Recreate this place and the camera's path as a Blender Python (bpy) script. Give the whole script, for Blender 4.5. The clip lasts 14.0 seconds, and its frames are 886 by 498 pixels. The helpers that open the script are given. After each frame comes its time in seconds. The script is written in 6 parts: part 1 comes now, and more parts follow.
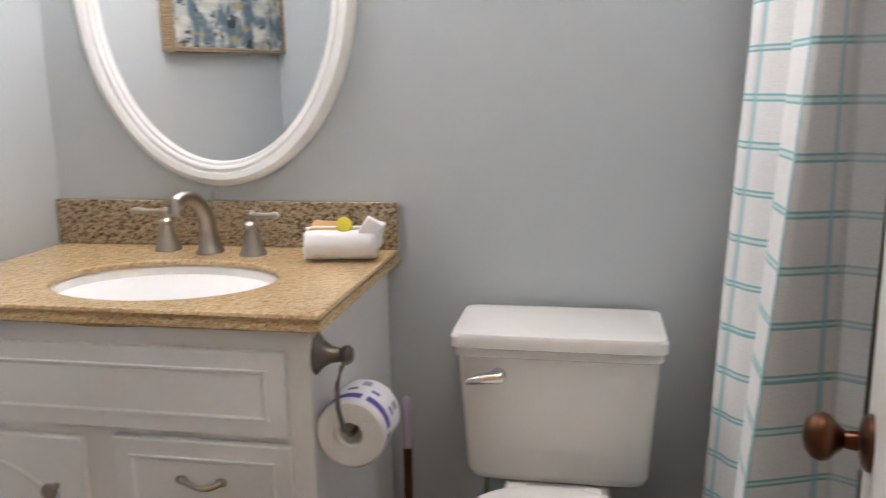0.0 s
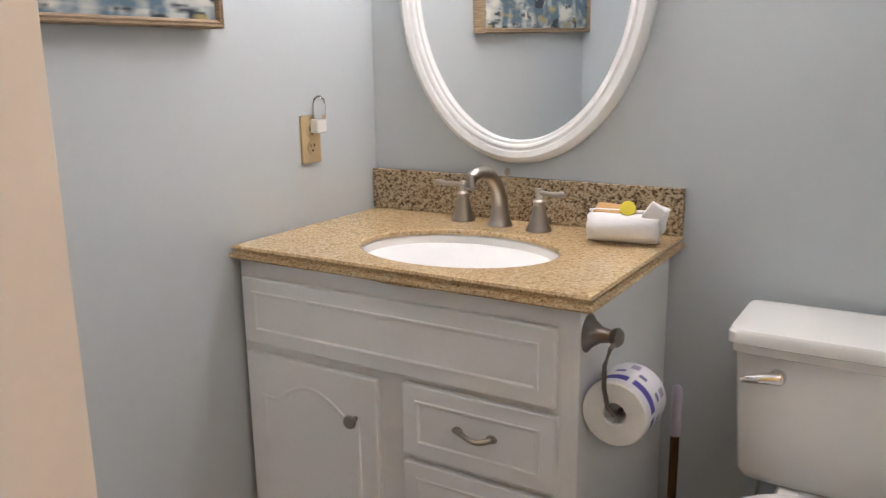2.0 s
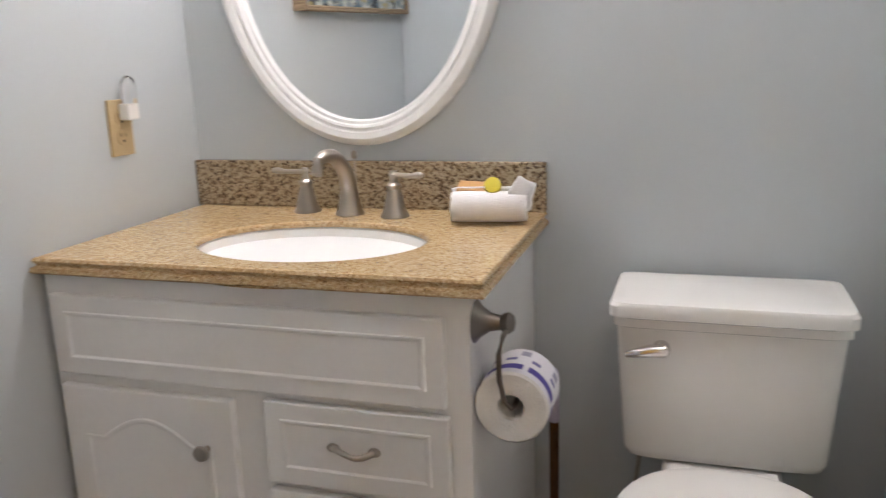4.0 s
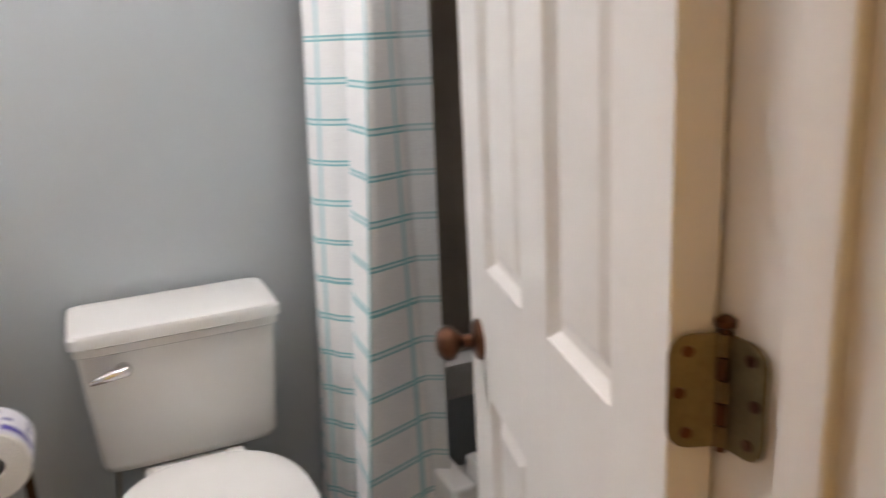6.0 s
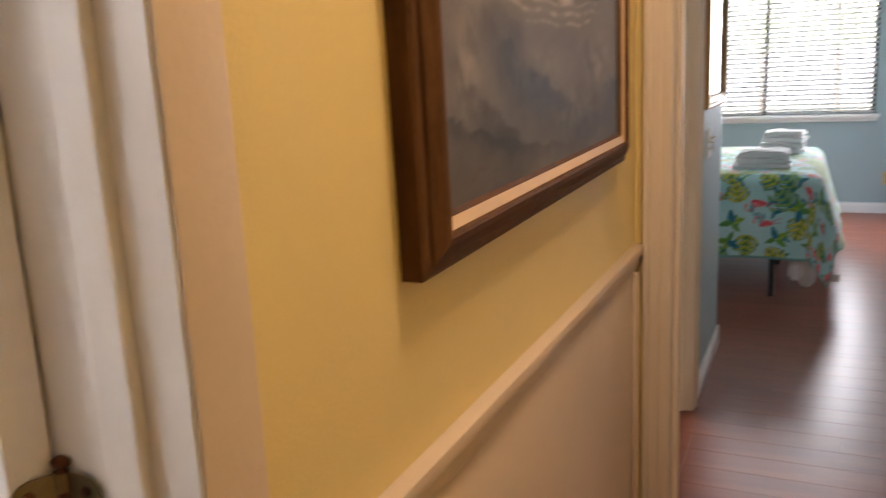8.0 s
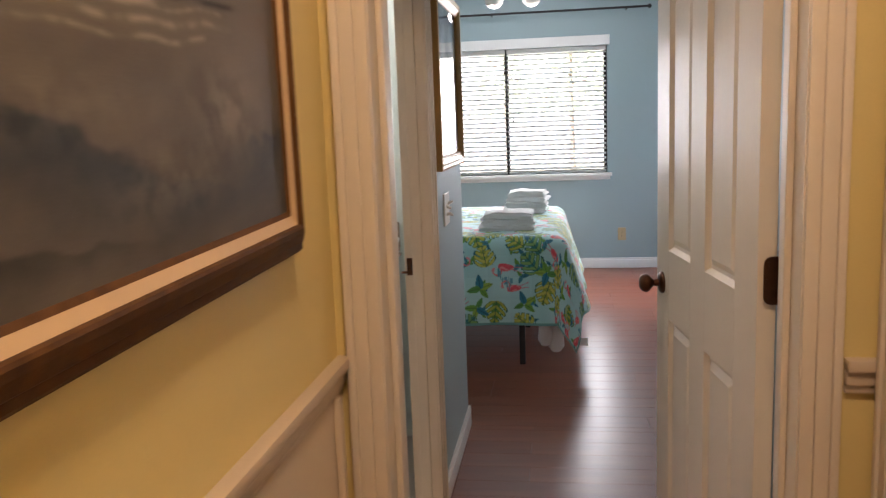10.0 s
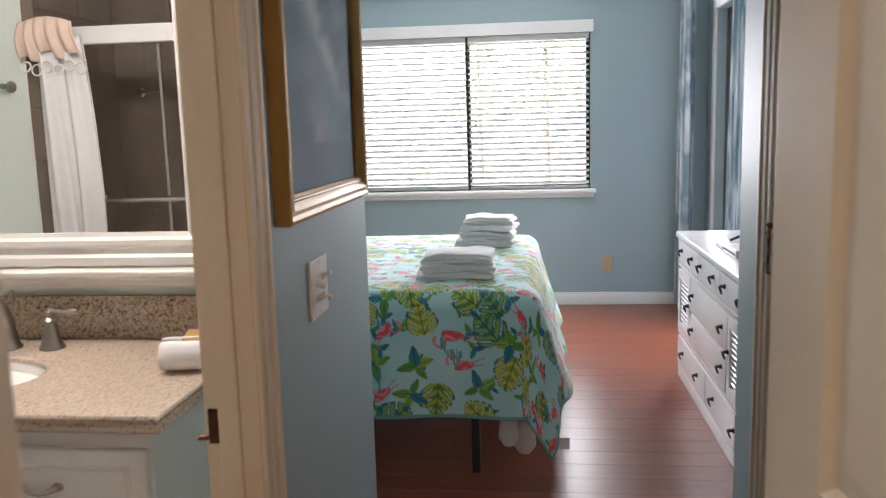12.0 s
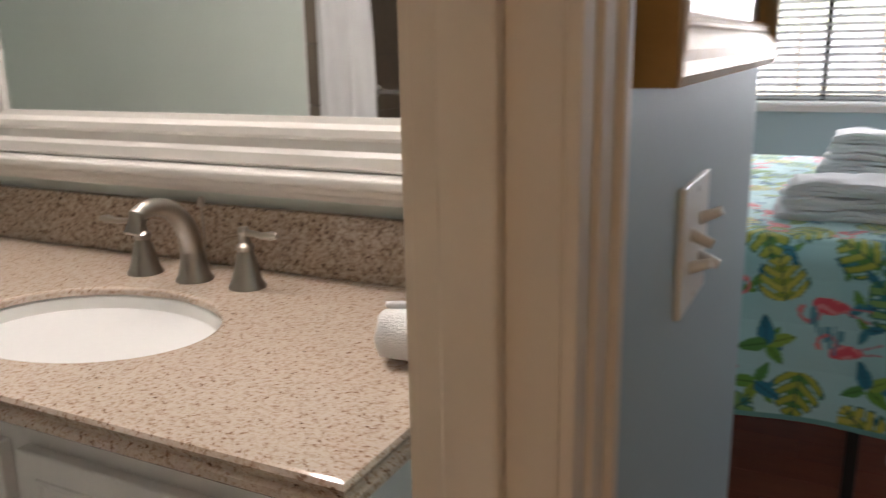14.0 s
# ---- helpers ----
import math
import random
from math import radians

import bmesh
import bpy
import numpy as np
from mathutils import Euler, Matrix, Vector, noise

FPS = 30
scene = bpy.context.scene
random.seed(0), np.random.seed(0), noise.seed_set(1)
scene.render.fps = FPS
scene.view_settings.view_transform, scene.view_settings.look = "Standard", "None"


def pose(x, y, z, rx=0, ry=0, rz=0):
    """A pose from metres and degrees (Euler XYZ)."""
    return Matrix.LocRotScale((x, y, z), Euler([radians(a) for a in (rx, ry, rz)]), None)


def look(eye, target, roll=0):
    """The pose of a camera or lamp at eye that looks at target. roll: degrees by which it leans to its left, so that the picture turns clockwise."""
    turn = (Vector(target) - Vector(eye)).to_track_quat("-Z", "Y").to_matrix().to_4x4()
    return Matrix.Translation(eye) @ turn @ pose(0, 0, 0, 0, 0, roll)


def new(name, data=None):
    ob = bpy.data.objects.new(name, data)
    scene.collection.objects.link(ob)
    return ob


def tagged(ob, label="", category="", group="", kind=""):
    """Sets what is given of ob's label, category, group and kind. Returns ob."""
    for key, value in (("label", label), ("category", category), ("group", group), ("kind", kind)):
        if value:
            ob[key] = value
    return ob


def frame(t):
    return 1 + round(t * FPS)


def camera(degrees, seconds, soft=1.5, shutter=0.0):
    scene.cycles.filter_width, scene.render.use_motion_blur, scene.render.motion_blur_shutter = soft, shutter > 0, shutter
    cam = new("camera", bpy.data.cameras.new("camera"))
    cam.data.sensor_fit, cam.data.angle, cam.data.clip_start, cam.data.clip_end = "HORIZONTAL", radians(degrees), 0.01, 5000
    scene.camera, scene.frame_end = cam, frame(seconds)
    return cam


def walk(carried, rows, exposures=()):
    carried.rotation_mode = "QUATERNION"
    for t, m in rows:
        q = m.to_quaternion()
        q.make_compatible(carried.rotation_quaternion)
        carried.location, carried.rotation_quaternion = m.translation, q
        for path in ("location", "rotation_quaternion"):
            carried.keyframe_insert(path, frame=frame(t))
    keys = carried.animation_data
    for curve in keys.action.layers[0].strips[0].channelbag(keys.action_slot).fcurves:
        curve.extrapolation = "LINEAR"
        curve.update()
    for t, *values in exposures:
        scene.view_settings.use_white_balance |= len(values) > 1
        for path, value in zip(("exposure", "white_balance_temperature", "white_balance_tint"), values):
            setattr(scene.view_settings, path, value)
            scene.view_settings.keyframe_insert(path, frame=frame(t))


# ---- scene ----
cam = camera(57.4, 14.0, 1.2, 0.5)
PATH = [
    (0, (0.273, 0.303, 1.197), (-0.087, 2.231, 0.802), -0.9),
    (0.5, (0.282, 0.306, 1.201), (-0.321, 2.165, 0.775), -0.8),
    (1, (0.286, 0.293, 1.221), (-0.505, 2.072, 0.761), -0.8),
    (1.5, (0.301, 0.278, 1.223), (-0.634, 1.985, 0.766), -0.9),
    (2, (0.315, 0.265, 1.225), (-0.707, 1.923, 0.773), -0.8),
    (2.2, (0.312, 0.274, 1.224), (-0.729, 1.919, 0.764), -0.9),
    (4.3, (0.118, 0.373, 1.163), (-0.303, 2.27, 0.689), -2.1),
    (4.5, (0.11, 0.364, 1.181), (-0.187, 2.282, 0.697), -2.2),
    (5, (0.113, 0.29, 1.245), (0.146, 2.222, 0.729), -2.7),
    (5.5, (0.099, 0.228, 1.252), (0.499, 2.116, 0.727), -2.9),
    (6, (0.092, 0.17, 1.261), (0.861, 1.94, 0.736), -3.0),
    (6.5, (0.082, 0.128, 1.265), (1.21, 1.698, 0.752), -2.8),
    (7, (0.083, 0.093, 1.276), (1.496, 1.428, 0.804), -2.4),
    (7.5, (0.069, 0.063, 1.327), (1.685, 1.137, 0.842), -2.8),
    (8, (0.074, 0.05, 1.334), (1.846, 0.878, 0.919), -2.7),
    (8.3, (0.079, 0.037, 1.34), (1.912, 0.74, 0.96), -2.2),
    (8.5, (0.085, 0.032, 1.339), (1.95, 0.658, 0.979), -2.4),
    (8.6, (0.091, 0.035, 1.332), (1.971, 0.623, 0.987), -2.2),
    (9, (0.14, 0.027, 1.332), (2.057, 0.494, 1.009), -2.1),
    (9.2, (0.197, 0.032, 1.317), (2.127, 0.449, 0.999), -2.1),
    (11.3, (1.609, 0.049, 1.317), (3.575, 0.254, 1.015), -1.4),
    (11.5, (1.739, 0.045, 1.325), (3.705, 0.25, 1.017), -1.0),
    (12, (2.013, 0.026, 1.323), (3.979, 0.249, 1.027), -1.6),
    (12.5, (2.262, 0.075, 1.287), (4.219, 0.356, 0.987), -1.5),
    (13, (2.466, 0.171, 1.254), (4.397, 0.584, 0.93), -1.4),
    (13.5, (2.656, 0.265, 1.214), (4.519, 0.884, 0.83), -1.1),
    (14, (2.812, 0.332, 1.193), (4.545, 1.207, 0.711), -1.1),
]
walk(cam, [(t, look(eye, target, roll)) for t, eye, target, roll in PATH], [(0, 2.93, 6500, 17), (2, 2.9, 6500, 17), (4.5, 2.95, 6500, 17), (6, 3.07, 6500, 17), (7.5, 3.07, 6500, 17), (9, 3.0, 6500, 17), (11.5, 3.1, 6500, 17), (12.5, 3.02, 6500, 17), (14, 2.75, 6500, 17)])

# ---- light ----
world = bpy.data.worlds.new("sky")
scene.world = world
world.use_nodes = True
wn = world.node_tree
sky = wn.nodes.new("ShaderNodeTexSky")
sky.sky_type, sky.sun_disc = "NISHITA", False
sky.sun_elevation, sky.sun_rotation = radians(48), radians(-50)
wn.links.new(sky.outputs[0], wn.nodes["Background"].inputs[0])
wn.nodes["Background"].inputs[1].default_value = 0.15
sun = new("sun", bpy.data.lights.new("sun", "SUN"))
sun.data.energy, sun.data.angle, sun.data.color = 4.5, radians(4), (1.0, 0.95, 0.88)
sun.matrix_world = look((-40, 34, 60), (6, 0, 0))


def lamp(name, kind, m, watts, colour, size=0.1, size_y=None):
    ob = new(name, bpy.data.lights.new(name, kind))
    ob.data.energy, ob.data.color = watts, colour
    if kind == "AREA":
        ob.data.size = size
        if size_y:
            ob.data.shape, ob.data.size_y = "RECTANGLE", size_y
    else:
        ob.data.shadow_soft_size = size
    ob.matrix_world = m
    return ob


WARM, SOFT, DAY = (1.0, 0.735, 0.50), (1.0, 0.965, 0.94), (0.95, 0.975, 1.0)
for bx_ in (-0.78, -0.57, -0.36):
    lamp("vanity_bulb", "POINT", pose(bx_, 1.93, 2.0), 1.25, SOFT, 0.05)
lamp("bath_ceiling_bulb", "AREA", pose(0.38, 1.08, 2.40), 0.56, SOFT, 0.25)
lamp("hall_bulb", "AREA", pose(1.0, -0.05, 2.36), 1.85, WARM, 0.22)
lamp("hall_bulb", "AREA", pose(-0.9, -0.05, 2.36), 0.40, WARM, 0.22)
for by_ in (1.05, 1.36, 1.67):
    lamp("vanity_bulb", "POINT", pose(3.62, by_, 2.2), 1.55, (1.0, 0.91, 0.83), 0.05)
lamp("window_daylight", "AREA", pose(7.93, 0.49, 1.41, 0, 90, 0), 9.0, DAY, 1.0, 1.7)
lamp("patio_daylight", "AREA", pose(7.03, -1.19, 1.1, 90, 0, 40), 4.0, DAY, 0.4, 1.9)

# added fill lamps just under the unlit fan globes, to brighten the bed
for gy_ in (0.20, 0.44):
    lamp("fan_fill", "POINT", pose(6.05, gy_, 2.03), 0.3, (1.0, 0.93, 0.84), 0.06)


# ---- materials ----
def mat(name, colour, rough=0.5, metal=0.0, var=0.08, scale=6.0, grain=120.0, bump=0.05, colour2=None, stretch=(1, 1, 1), coat=0.0, rand=0.0):
    """A plain surface with variation at two scales and a fine relief."""
    m = bpy.data.materials.new(name)
    m.use_nodes = True
    t = m.node_tree
    b = t.nodes["Principled BSDF"]
    co = t.nodes.new("ShaderNodeTexCoord")
    mp = t.nodes.new("ShaderNodeMapping")
    mp.inputs["Scale"].default_value = stretch
    t.links.new(co.outputs["Object"], mp.inputs[0])
    n1, n2 = t.nodes.new("ShaderNodeTexNoise"), t.nodes.new("ShaderNodeTexNoise")
    n1.inputs["Scale"].default_value, n2.inputs["Scale"].default_value = scale, grain
    n1.inputs["Detail"].default_value, n2.inputs["Detail"].default_value = 3, 2
    for n in (n1, n2):
        t.links.new(mp.outputs[0], n.inputs["Vector"])
    add = t.nodes.new("ShaderNodeMath")
    add.operation = "MULTIPLY_ADD"
    t.links.new(n2.outputs[0], add.inputs[0])
    add.inputs[1].default_value = 0.4
    t.links.new(n1.outputs[0], add.inputs[2])
    last = add.outputs[0]
    if rand:
        oi = t.nodes.new("ShaderNodeObjectInfo")
        r = t.nodes.new("ShaderNodeMath")
        r.operation = "MULTIPLY_ADD"
        t.links.new(oi.outputs["Random"], r.inputs[0])
        r.inputs[1].default_value = rand
        t.links.new(last, r.inputs[2])
        last = r.outputs[0]
    ramp = t.nodes.new("ShaderNodeMapRange")
    ramp.inputs[1].default_value, ramp.inputs[2].default_value = 0.35, 1.05 + rand
    t.links.new(last, ramp.inputs[0])
    mix = t.nodes.new("ShaderNodeMix")
    mix.data_type = "RGBA"
    c2 = colour2 or tuple(min(1, c * (1 + var)) for c in colour)
    c1 = colour if colour2 else tuple(c * (1 - var) for c in colour)
    mix.inputs[6].default_value, mix.inputs[7].default_value = (*c1, 1), (*c2, 1)
    t.links.new(ramp.outputs[0], mix.inputs[0])
    t.links.new(mix.outputs[2], b.inputs["Base Color"])
    rr = t.nodes.new("ShaderNodeMapRange")
    rr.inputs[3].default_value, rr.inputs[4].default_value = rough * 0.85, min(1, rough * 1.15)
    t.links.new(n1.outputs[0], rr.inputs[0])
    t.links.new(rr.outputs[0], b.inputs["Roughness"])
    b.inputs["Metallic"].default_value = metal
    b.inputs["Coat Weight"].default_value = coat
    if bump:
        bp = t.nodes.new("ShaderNodeBump")
        bp.inputs["Strength"].default_value, bp.inputs["Distance"].default_value = bump, 0.01
        t.links.new(n2.outputs[0], bp.inputs["Height"])
        t.links.new(bp.outputs[0], b.inputs["Normal"])
    return m


def granite(name, stops, scale=70.0, rough=0.12):
    m = bpy.data.materials.new(name)
    m.use_nodes = True
    t = m.node_tree
    b = t.nodes["Principled BSDF"]
    co = t.nodes.new("ShaderNodeTexCoord")
    n0 = t.nodes.new("ShaderNodeTexNoise")
    n0.inputs["Scale"].default_value, n0.inputs["Detail"].default_value = scale * 1.1, 4
    v = t.nodes.new("ShaderNodeTexVoronoi")
    v.inputs["Scale"].default_value = scale * 2.6
    t.links.new(co.outputs["Object"], n0.inputs["Vector"])
    t.links.new(co.outputs["Object"], v.inputs["Vector"])
    sep = t.nodes.new("ShaderNodeSeparateColor")
    t.links.new(v.outputs["Color"], sep.inputs[0])
    add = t.nodes.new("ShaderNodeMath")
    add.operation = "MULTIPLY_ADD"
    t.links.new(sep.outputs[0], add.inputs[0])
    add.inputs[1].default_value = 0.38
    t.links.new(n0.outputs[0], add.inputs[2])
    r = t.nodes.new("ShaderNodeValToRGB")
    r.color_ramp.elements[0].position, r.color_ramp.elements[0].color = stops[0][0], (*stops[0][1], 1)
    r.color_ramp.elements[1].position, r.color_ramp.elements[1].color = stops[1][0], (*stops[1][1], 1)
    for p, c in stops[2:]:
        r.color_ramp.elements.new(p).color = (*c, 1)
    t.links.new(add.outputs[0], r.inputs[0])
    t.links.new(r.outputs[0], b.inputs["Base Color"])
    b.inputs["Roughness"].default_value = rough
    return m


def painted(name, rough=0.7, bump=0.0, scale=400.0):
    """A printed or painted surface whose colours lie in the mesh's own colour layer."""
    m = bpy.data.materials.new(name)
    m.use_nodes = True
    t = m.node_tree
    b = t.nodes["Principled BSDF"]
    at = t.nodes.new("ShaderNodeAttribute")
    at.attribute_name = "print"
    co = t.nodes.new("ShaderNodeTexCoord")
    n = t.nodes.new("ShaderNodeTexNoise")
    n.inputs["Scale"].default_value = scale
    t.links.new(co.outputs["Object"], n.inputs["Vector"])
    mr = t.nodes.new("ShaderNodeMapRange")
    mr.inputs[3].default_value, mr.inputs[4].default_value = 0.85, 1.15
    t.links.new(n.outputs[0], mr.inputs[0])
    mx = t.nodes.new("ShaderNodeMix")
    mx.data_type, mx.blend_type = "RGBA", "MULTIPLY"
    mx.inputs[0].default_value = 1
    t.links.new(at.outputs["Color"], mx.inputs[6])
    t.links.new(mr.outputs[0], mx.inputs[7])
    t.links.new(mx.outputs[2], b.inputs["Base Color"])
    b.inputs["Roughness"].default_value = rough
    if bump:
        bp = t.nodes.new("ShaderNodeBump")
        bp.inputs["Strength"].default_value, bp.inputs["Distance"].default_value = bump, 0.005
        t.links.new(n.outputs[0], bp.inputs["Height"])
        t.links.new(bp.outputs[0], b.inputs["Normal"])
    return m


def glass(name, rough=0.0, tint=(1, 1, 1)):
    m = bpy.data.materials.new(name)
    m.use_nodes = True
    b = m.node_tree.nodes["Principled BSDF"]
    b.inputs["Base Color"].default_value = (*tint, 1)
    b.inputs["Transmission Weight"].default_value, b.inputs["Roughness"].default_value, b.inputs["IOR"].default_value = 1, rough, 1.45
    return m


def wood_floor(name):
    m = mat(name, (0.115, 0.030, 0.018), 0.30, 0, 0, 2.2, 60, 0.03, (0.28, 0.088, 0.046), (9.0, 1.0, 9.0), 0.0, 0.25)
    m.node_tree.nodes["Principled BSDF"].inputs["Specular IOR Level"].default_value = 0.45
    return m


BLUE = mat("pale_blue_paint", (0.508, 0.547, 0.565), 0.38, 0, 0.035, 1.2, 260, 0.05)
BLUE2 = mat("sky_blue_paint", (0.325, 0.428, 0.46), 0.5, 0, 0.04, 1.3, 260, 0.05)
GREEN = mat("pale_green_paint", (0.74, 0.80, 0.755), 0.45, 0, 0.04, 1.5, 260, 0.05)
YELLOW = mat("ochre_yellow_paint", (0.68, 0.555, 0.25), 0.45, 0, 0.05, 1.3, 240, 0.06)
CREAM = mat("cream_gloss_paint", (0.74, 0.665, 0.57), 0.3, 0, 0.04, 3.0, 90, 0.02)
FRAMEC = mat("cream_door_frame_paint", (0.66, 0.585, 0.49), 0.5, 0, 0.04, 3.0, 90, 0.02)
WAINS = mat("cream_satin_wainscot_paint", (0.57, 0.47, 0.365), 0.4, 0, 0.05, 2.0, 120, 0.04)
TRIM = mat("white_gloss_paint", (0.78, 0.75, 0.71), 0.3, 0, 0.04, 3.0, 90, 0.02)
WHITE = mat("white_satin_paint", (0.80, 0.80, 0.79), 0.35, 0, 0.04, 4.0, 90, 0.02)
CEIL = mat("white_ceiling_paint", (0.78, 0.78, 0.76), 0.9, 0, 0.05, 2.0, 90, 0.25)
FLOORW = wood_floor("red_brown_laminate")
GROOVE = mat("dark_joint", (0.06, 0.02, 0.012), 0.8, 0, 0.1)
TILE = mat("beige_floor_tile", (0.28, 0.235, 0.19), 0.35, 0, 0.12, 6, 60, 0.03)
TILE_L = mat("pale_floor_tile", (0.55, 0.51, 0.45), 0.35, 0, 0.10, 6, 60, 0.03)
PORC = mat("white_porcelain", (0.80, 0.785, 0.75), 0.12, 0, 0.015, 2, 30, 0.0, coat=0.4)
SEATM = mat("white_seat_plastic", (0.82, 0.80, 0.76), 0.22, 0, 0.015, 2, 30, 0.0)
GRAN = granite("gold_speckled_granite", [(0.30, (0.08, 0.045, 0.02)), (0.42, (0.27, 0.16, 0.07)), (0.54, (0.43, 0.28, 0.13)), (0.74, (0.53, 0.375, 0.195)), (0.88, (0.62, 0.49, 0.31))], 140, 0.06)
# first backsplash: darker stops and coarser grain than GRAN on the countertop
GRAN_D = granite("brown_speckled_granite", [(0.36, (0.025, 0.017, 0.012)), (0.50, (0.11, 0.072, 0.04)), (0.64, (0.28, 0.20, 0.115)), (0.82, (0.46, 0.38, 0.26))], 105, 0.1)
GRAN2 = granite("pink_beige_granite", [(0.30, (0.07, 0.035, 0.02)), (0.41, (0.30, 0.18, 0.115)), (0.56, (0.52, 0.40, 0.31)), (0.8, (0.60, 0.50, 0.42))], 130, 0.08)
# second backsplash: darker stops than GRAN2 on the countertop
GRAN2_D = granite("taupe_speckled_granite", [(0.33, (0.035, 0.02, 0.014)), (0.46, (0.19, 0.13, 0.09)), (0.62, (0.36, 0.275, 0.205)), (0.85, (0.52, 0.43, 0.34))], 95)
NICKEL = mat("brushed_nickel", (0.40, 0.36, 0.315), 0.30, 1, 0.08, 20, 300, 0.02)
CHROME = mat("chrome", (0.75, 0.73, 0.72), 0.08, 1, 0.02)
BRONZE = mat("aged_bronze", (0.12, 0.055, 0.032), 0.3, 1, 0.25, 40, 200, 0.03)
BRASS = mat("antique_brass", (0.22, 0.165, 0.085), 0.38, 1, 0.25, 40, 200, 0.04)
BLACK = mat("black_metal", (0.012, 0.012, 0.013), 0.45, 0, 0.2)
DARK = mat("dark_bronze_frame", (0.018, 0.016, 0.015), 0.4, 0, 0.2)
IVORY = mat("ivory_plastic", (0.50, 0.38, 0.21), 0.35, 0, 0.03)
WPLASTIC = mat("white_plastic", (0.78, 0.76, 0.72), 0.35, 0, 0.03)
SLOT = mat("dark_slot", (0.02, 0.018, 0.016), 0.6)
TERRY = mat("white_terry_cloth", (0.86, 0.85, 0.85), 0.95, 0, 0.05, 30, 420, 0.45)
SHEET = mat("white_cotton_sheet", (0.78, 0.77, 0.78), 0.9, 0, 0.04, 20, 500, 0.2)
PAPER = mat("white_tissue_paper", (0.82, 0.80, 0.76), 0.95, 0, 0.04, 30, 300, 0.3)
PRINTW = painted("printed_paper_wrap", 0.6)
KRAFT = mat("kraft_soap_box", (0.50, 0.28, 0.10), 0.7, 0, 0.06)
LEMON = mat("yellow_soap", (0.70, 0.58, 0.06), 0.15, 0, 0.05)
WALNUT = mat("dark_walnut_frame", (0.045, 0.020, 0.008), 0.55, 0, 0, 5, 60, 0.12, (0.135, 0.062, 0.022), (12, 12, 2.0))
LINER = mat("gold_cream_liner", (0.56, 0.40, 0.24), 0.5, 0, 0.08, 20, 200, 0.1)
GILT = mat("gilt_wood", (0.40, 0.225, 0.07), 0.36, 0.35, 0.12, 12, 90, 0.1)
RUSTIC = mat("rustic_oak_frame", (0.13, 0.085, 0.045), 0.6, 0, 0, 8, 70, 0.5, (0.46, 0.33, 0.20), (3, 3, 30))
CANVAS = painted("oil_painting", 0.5, 0.10, 420)
ARTP = painted("art_print", 0.6)
MIRROR = bpy.data.materials.new("mirror_silver")
MIRROR.use_nodes = True
MIRROR.node_tree.nodes["Principled BSDF"].inputs["Metallic"].default_value = 1
MIRROR.node_tree.nodes["Principled BSDF"].inputs["Roughness"].default_value = 0.0
MIRROR.node_tree.nodes["Principled BSDF"].inputs["Base Color"].default_value = (0.92, 0.93, 0.93, 1)
GLASS = glass("clear_glass")
GLASS_P = glass("low_reflection_glass")
GLASS_P.node_tree.nodes["Principled BSDF"].inputs["IOR"].default_value = 1.06
WALNUT.node_tree.nodes["Principled BSDF"].inputs["Specular IOR Level"].default_value = 0.12
CANVAS.node_tree.nodes["Principled BSDF"].inputs["Specular IOR Level"].default_value = 0.15
ARTP.node_tree.nodes["Principled BSDF"].inputs["Specular IOR Level"].default_value = 0.15
BROWN_T = mat("brown_shower_tile", (0.20, 0.158, 0.125), 0.3, 0, 0.25, 5, 60, 0.05, rand=0.3)
GROUT = mat("grey_grout", (0.20, 0.18, 0.16), 0.9)
GREY_T = mat("taupe_shower_tile", (0.40, 0.355, 0.29), 0.35, 0, 0.15, 5, 60, 0.05, rand=0.25)
TUBM = mat("white_enamel", (0.80, 0.79, 0.77), 0.15, 0, 0.02)
CURT = painted("printed_shower_curtain", 0.75, 0.1, 300)
CURT_W = mat("plain_white_shower_curtain", (0.76, 0.75, 0.76), 0.8, 0, 0.05, 10, 200, 0.1)
PEACH = mat("peach_ruffle_cloth", (0.72, 0.56, 0.47), 0.85, 0, 0.06, 20, 200, 0.1)
LINEN = painted("patterned_blue_curtain", 0.85, 0.1, 300)
QUILT = painted("printed_quilt", 0.9, 0.25, 500)
QUILT.node_tree.nodes["Principled BSDF"].inputs["Sheen Weight"].default_value = 0.5
PLASTIC_B = mat("black_plastic", (0.015, 0.015, 0.016), 0.3)
SCREEN = mat("dark_screen", (0.01, 0.011, 0.013), 0.06)
SLATM = mat("white_blind_slat", (0.80, 0.80, 0.78), 0.5, 0, 0.02)
st_ = SLATM.node_tree
tl_, mx_ = st_.nodes.new("ShaderNodeBsdfTranslucent"), st_.nodes.new("ShaderNodeMixShader")
tl_.inputs[0].default_value, mx_.inputs[0].default_value = (0.85, 0.86, 0.86, 1), 0.5
st_.links.new(st_.nodes["Principled BSDF"].outputs[0], mx_.inputs[1]), st_.links.new(tl_.outputs[0], mx_.inputs[2])
st_.links.new(mx_.outputs[0], st_.nodes["Material Output"].inputs[0])
DRESSW = mat("white_lacquered_wood", (0.78, 0.77, 0.79), 0.25, 0, 0.03, 3, 60, 0.02)
LAVENDER = mat("lavender_plastic", (0.50, 0.44, 0.55), 0.4)
LEAFM = mat("leaf_green", (0.30, 0.34, 0.22), 0.6, 0, 0.4, 5, 30)
BARK = mat("bark", (0.16, 0.12, 0.09), 0.9, 0, 0.3, 8, 60, 0.5)
GRASS = mat("lawn_and_sand", (0.30, 0.29, 0.22), 0.95, 0, 0.3, 0.4, 20, 0.3)


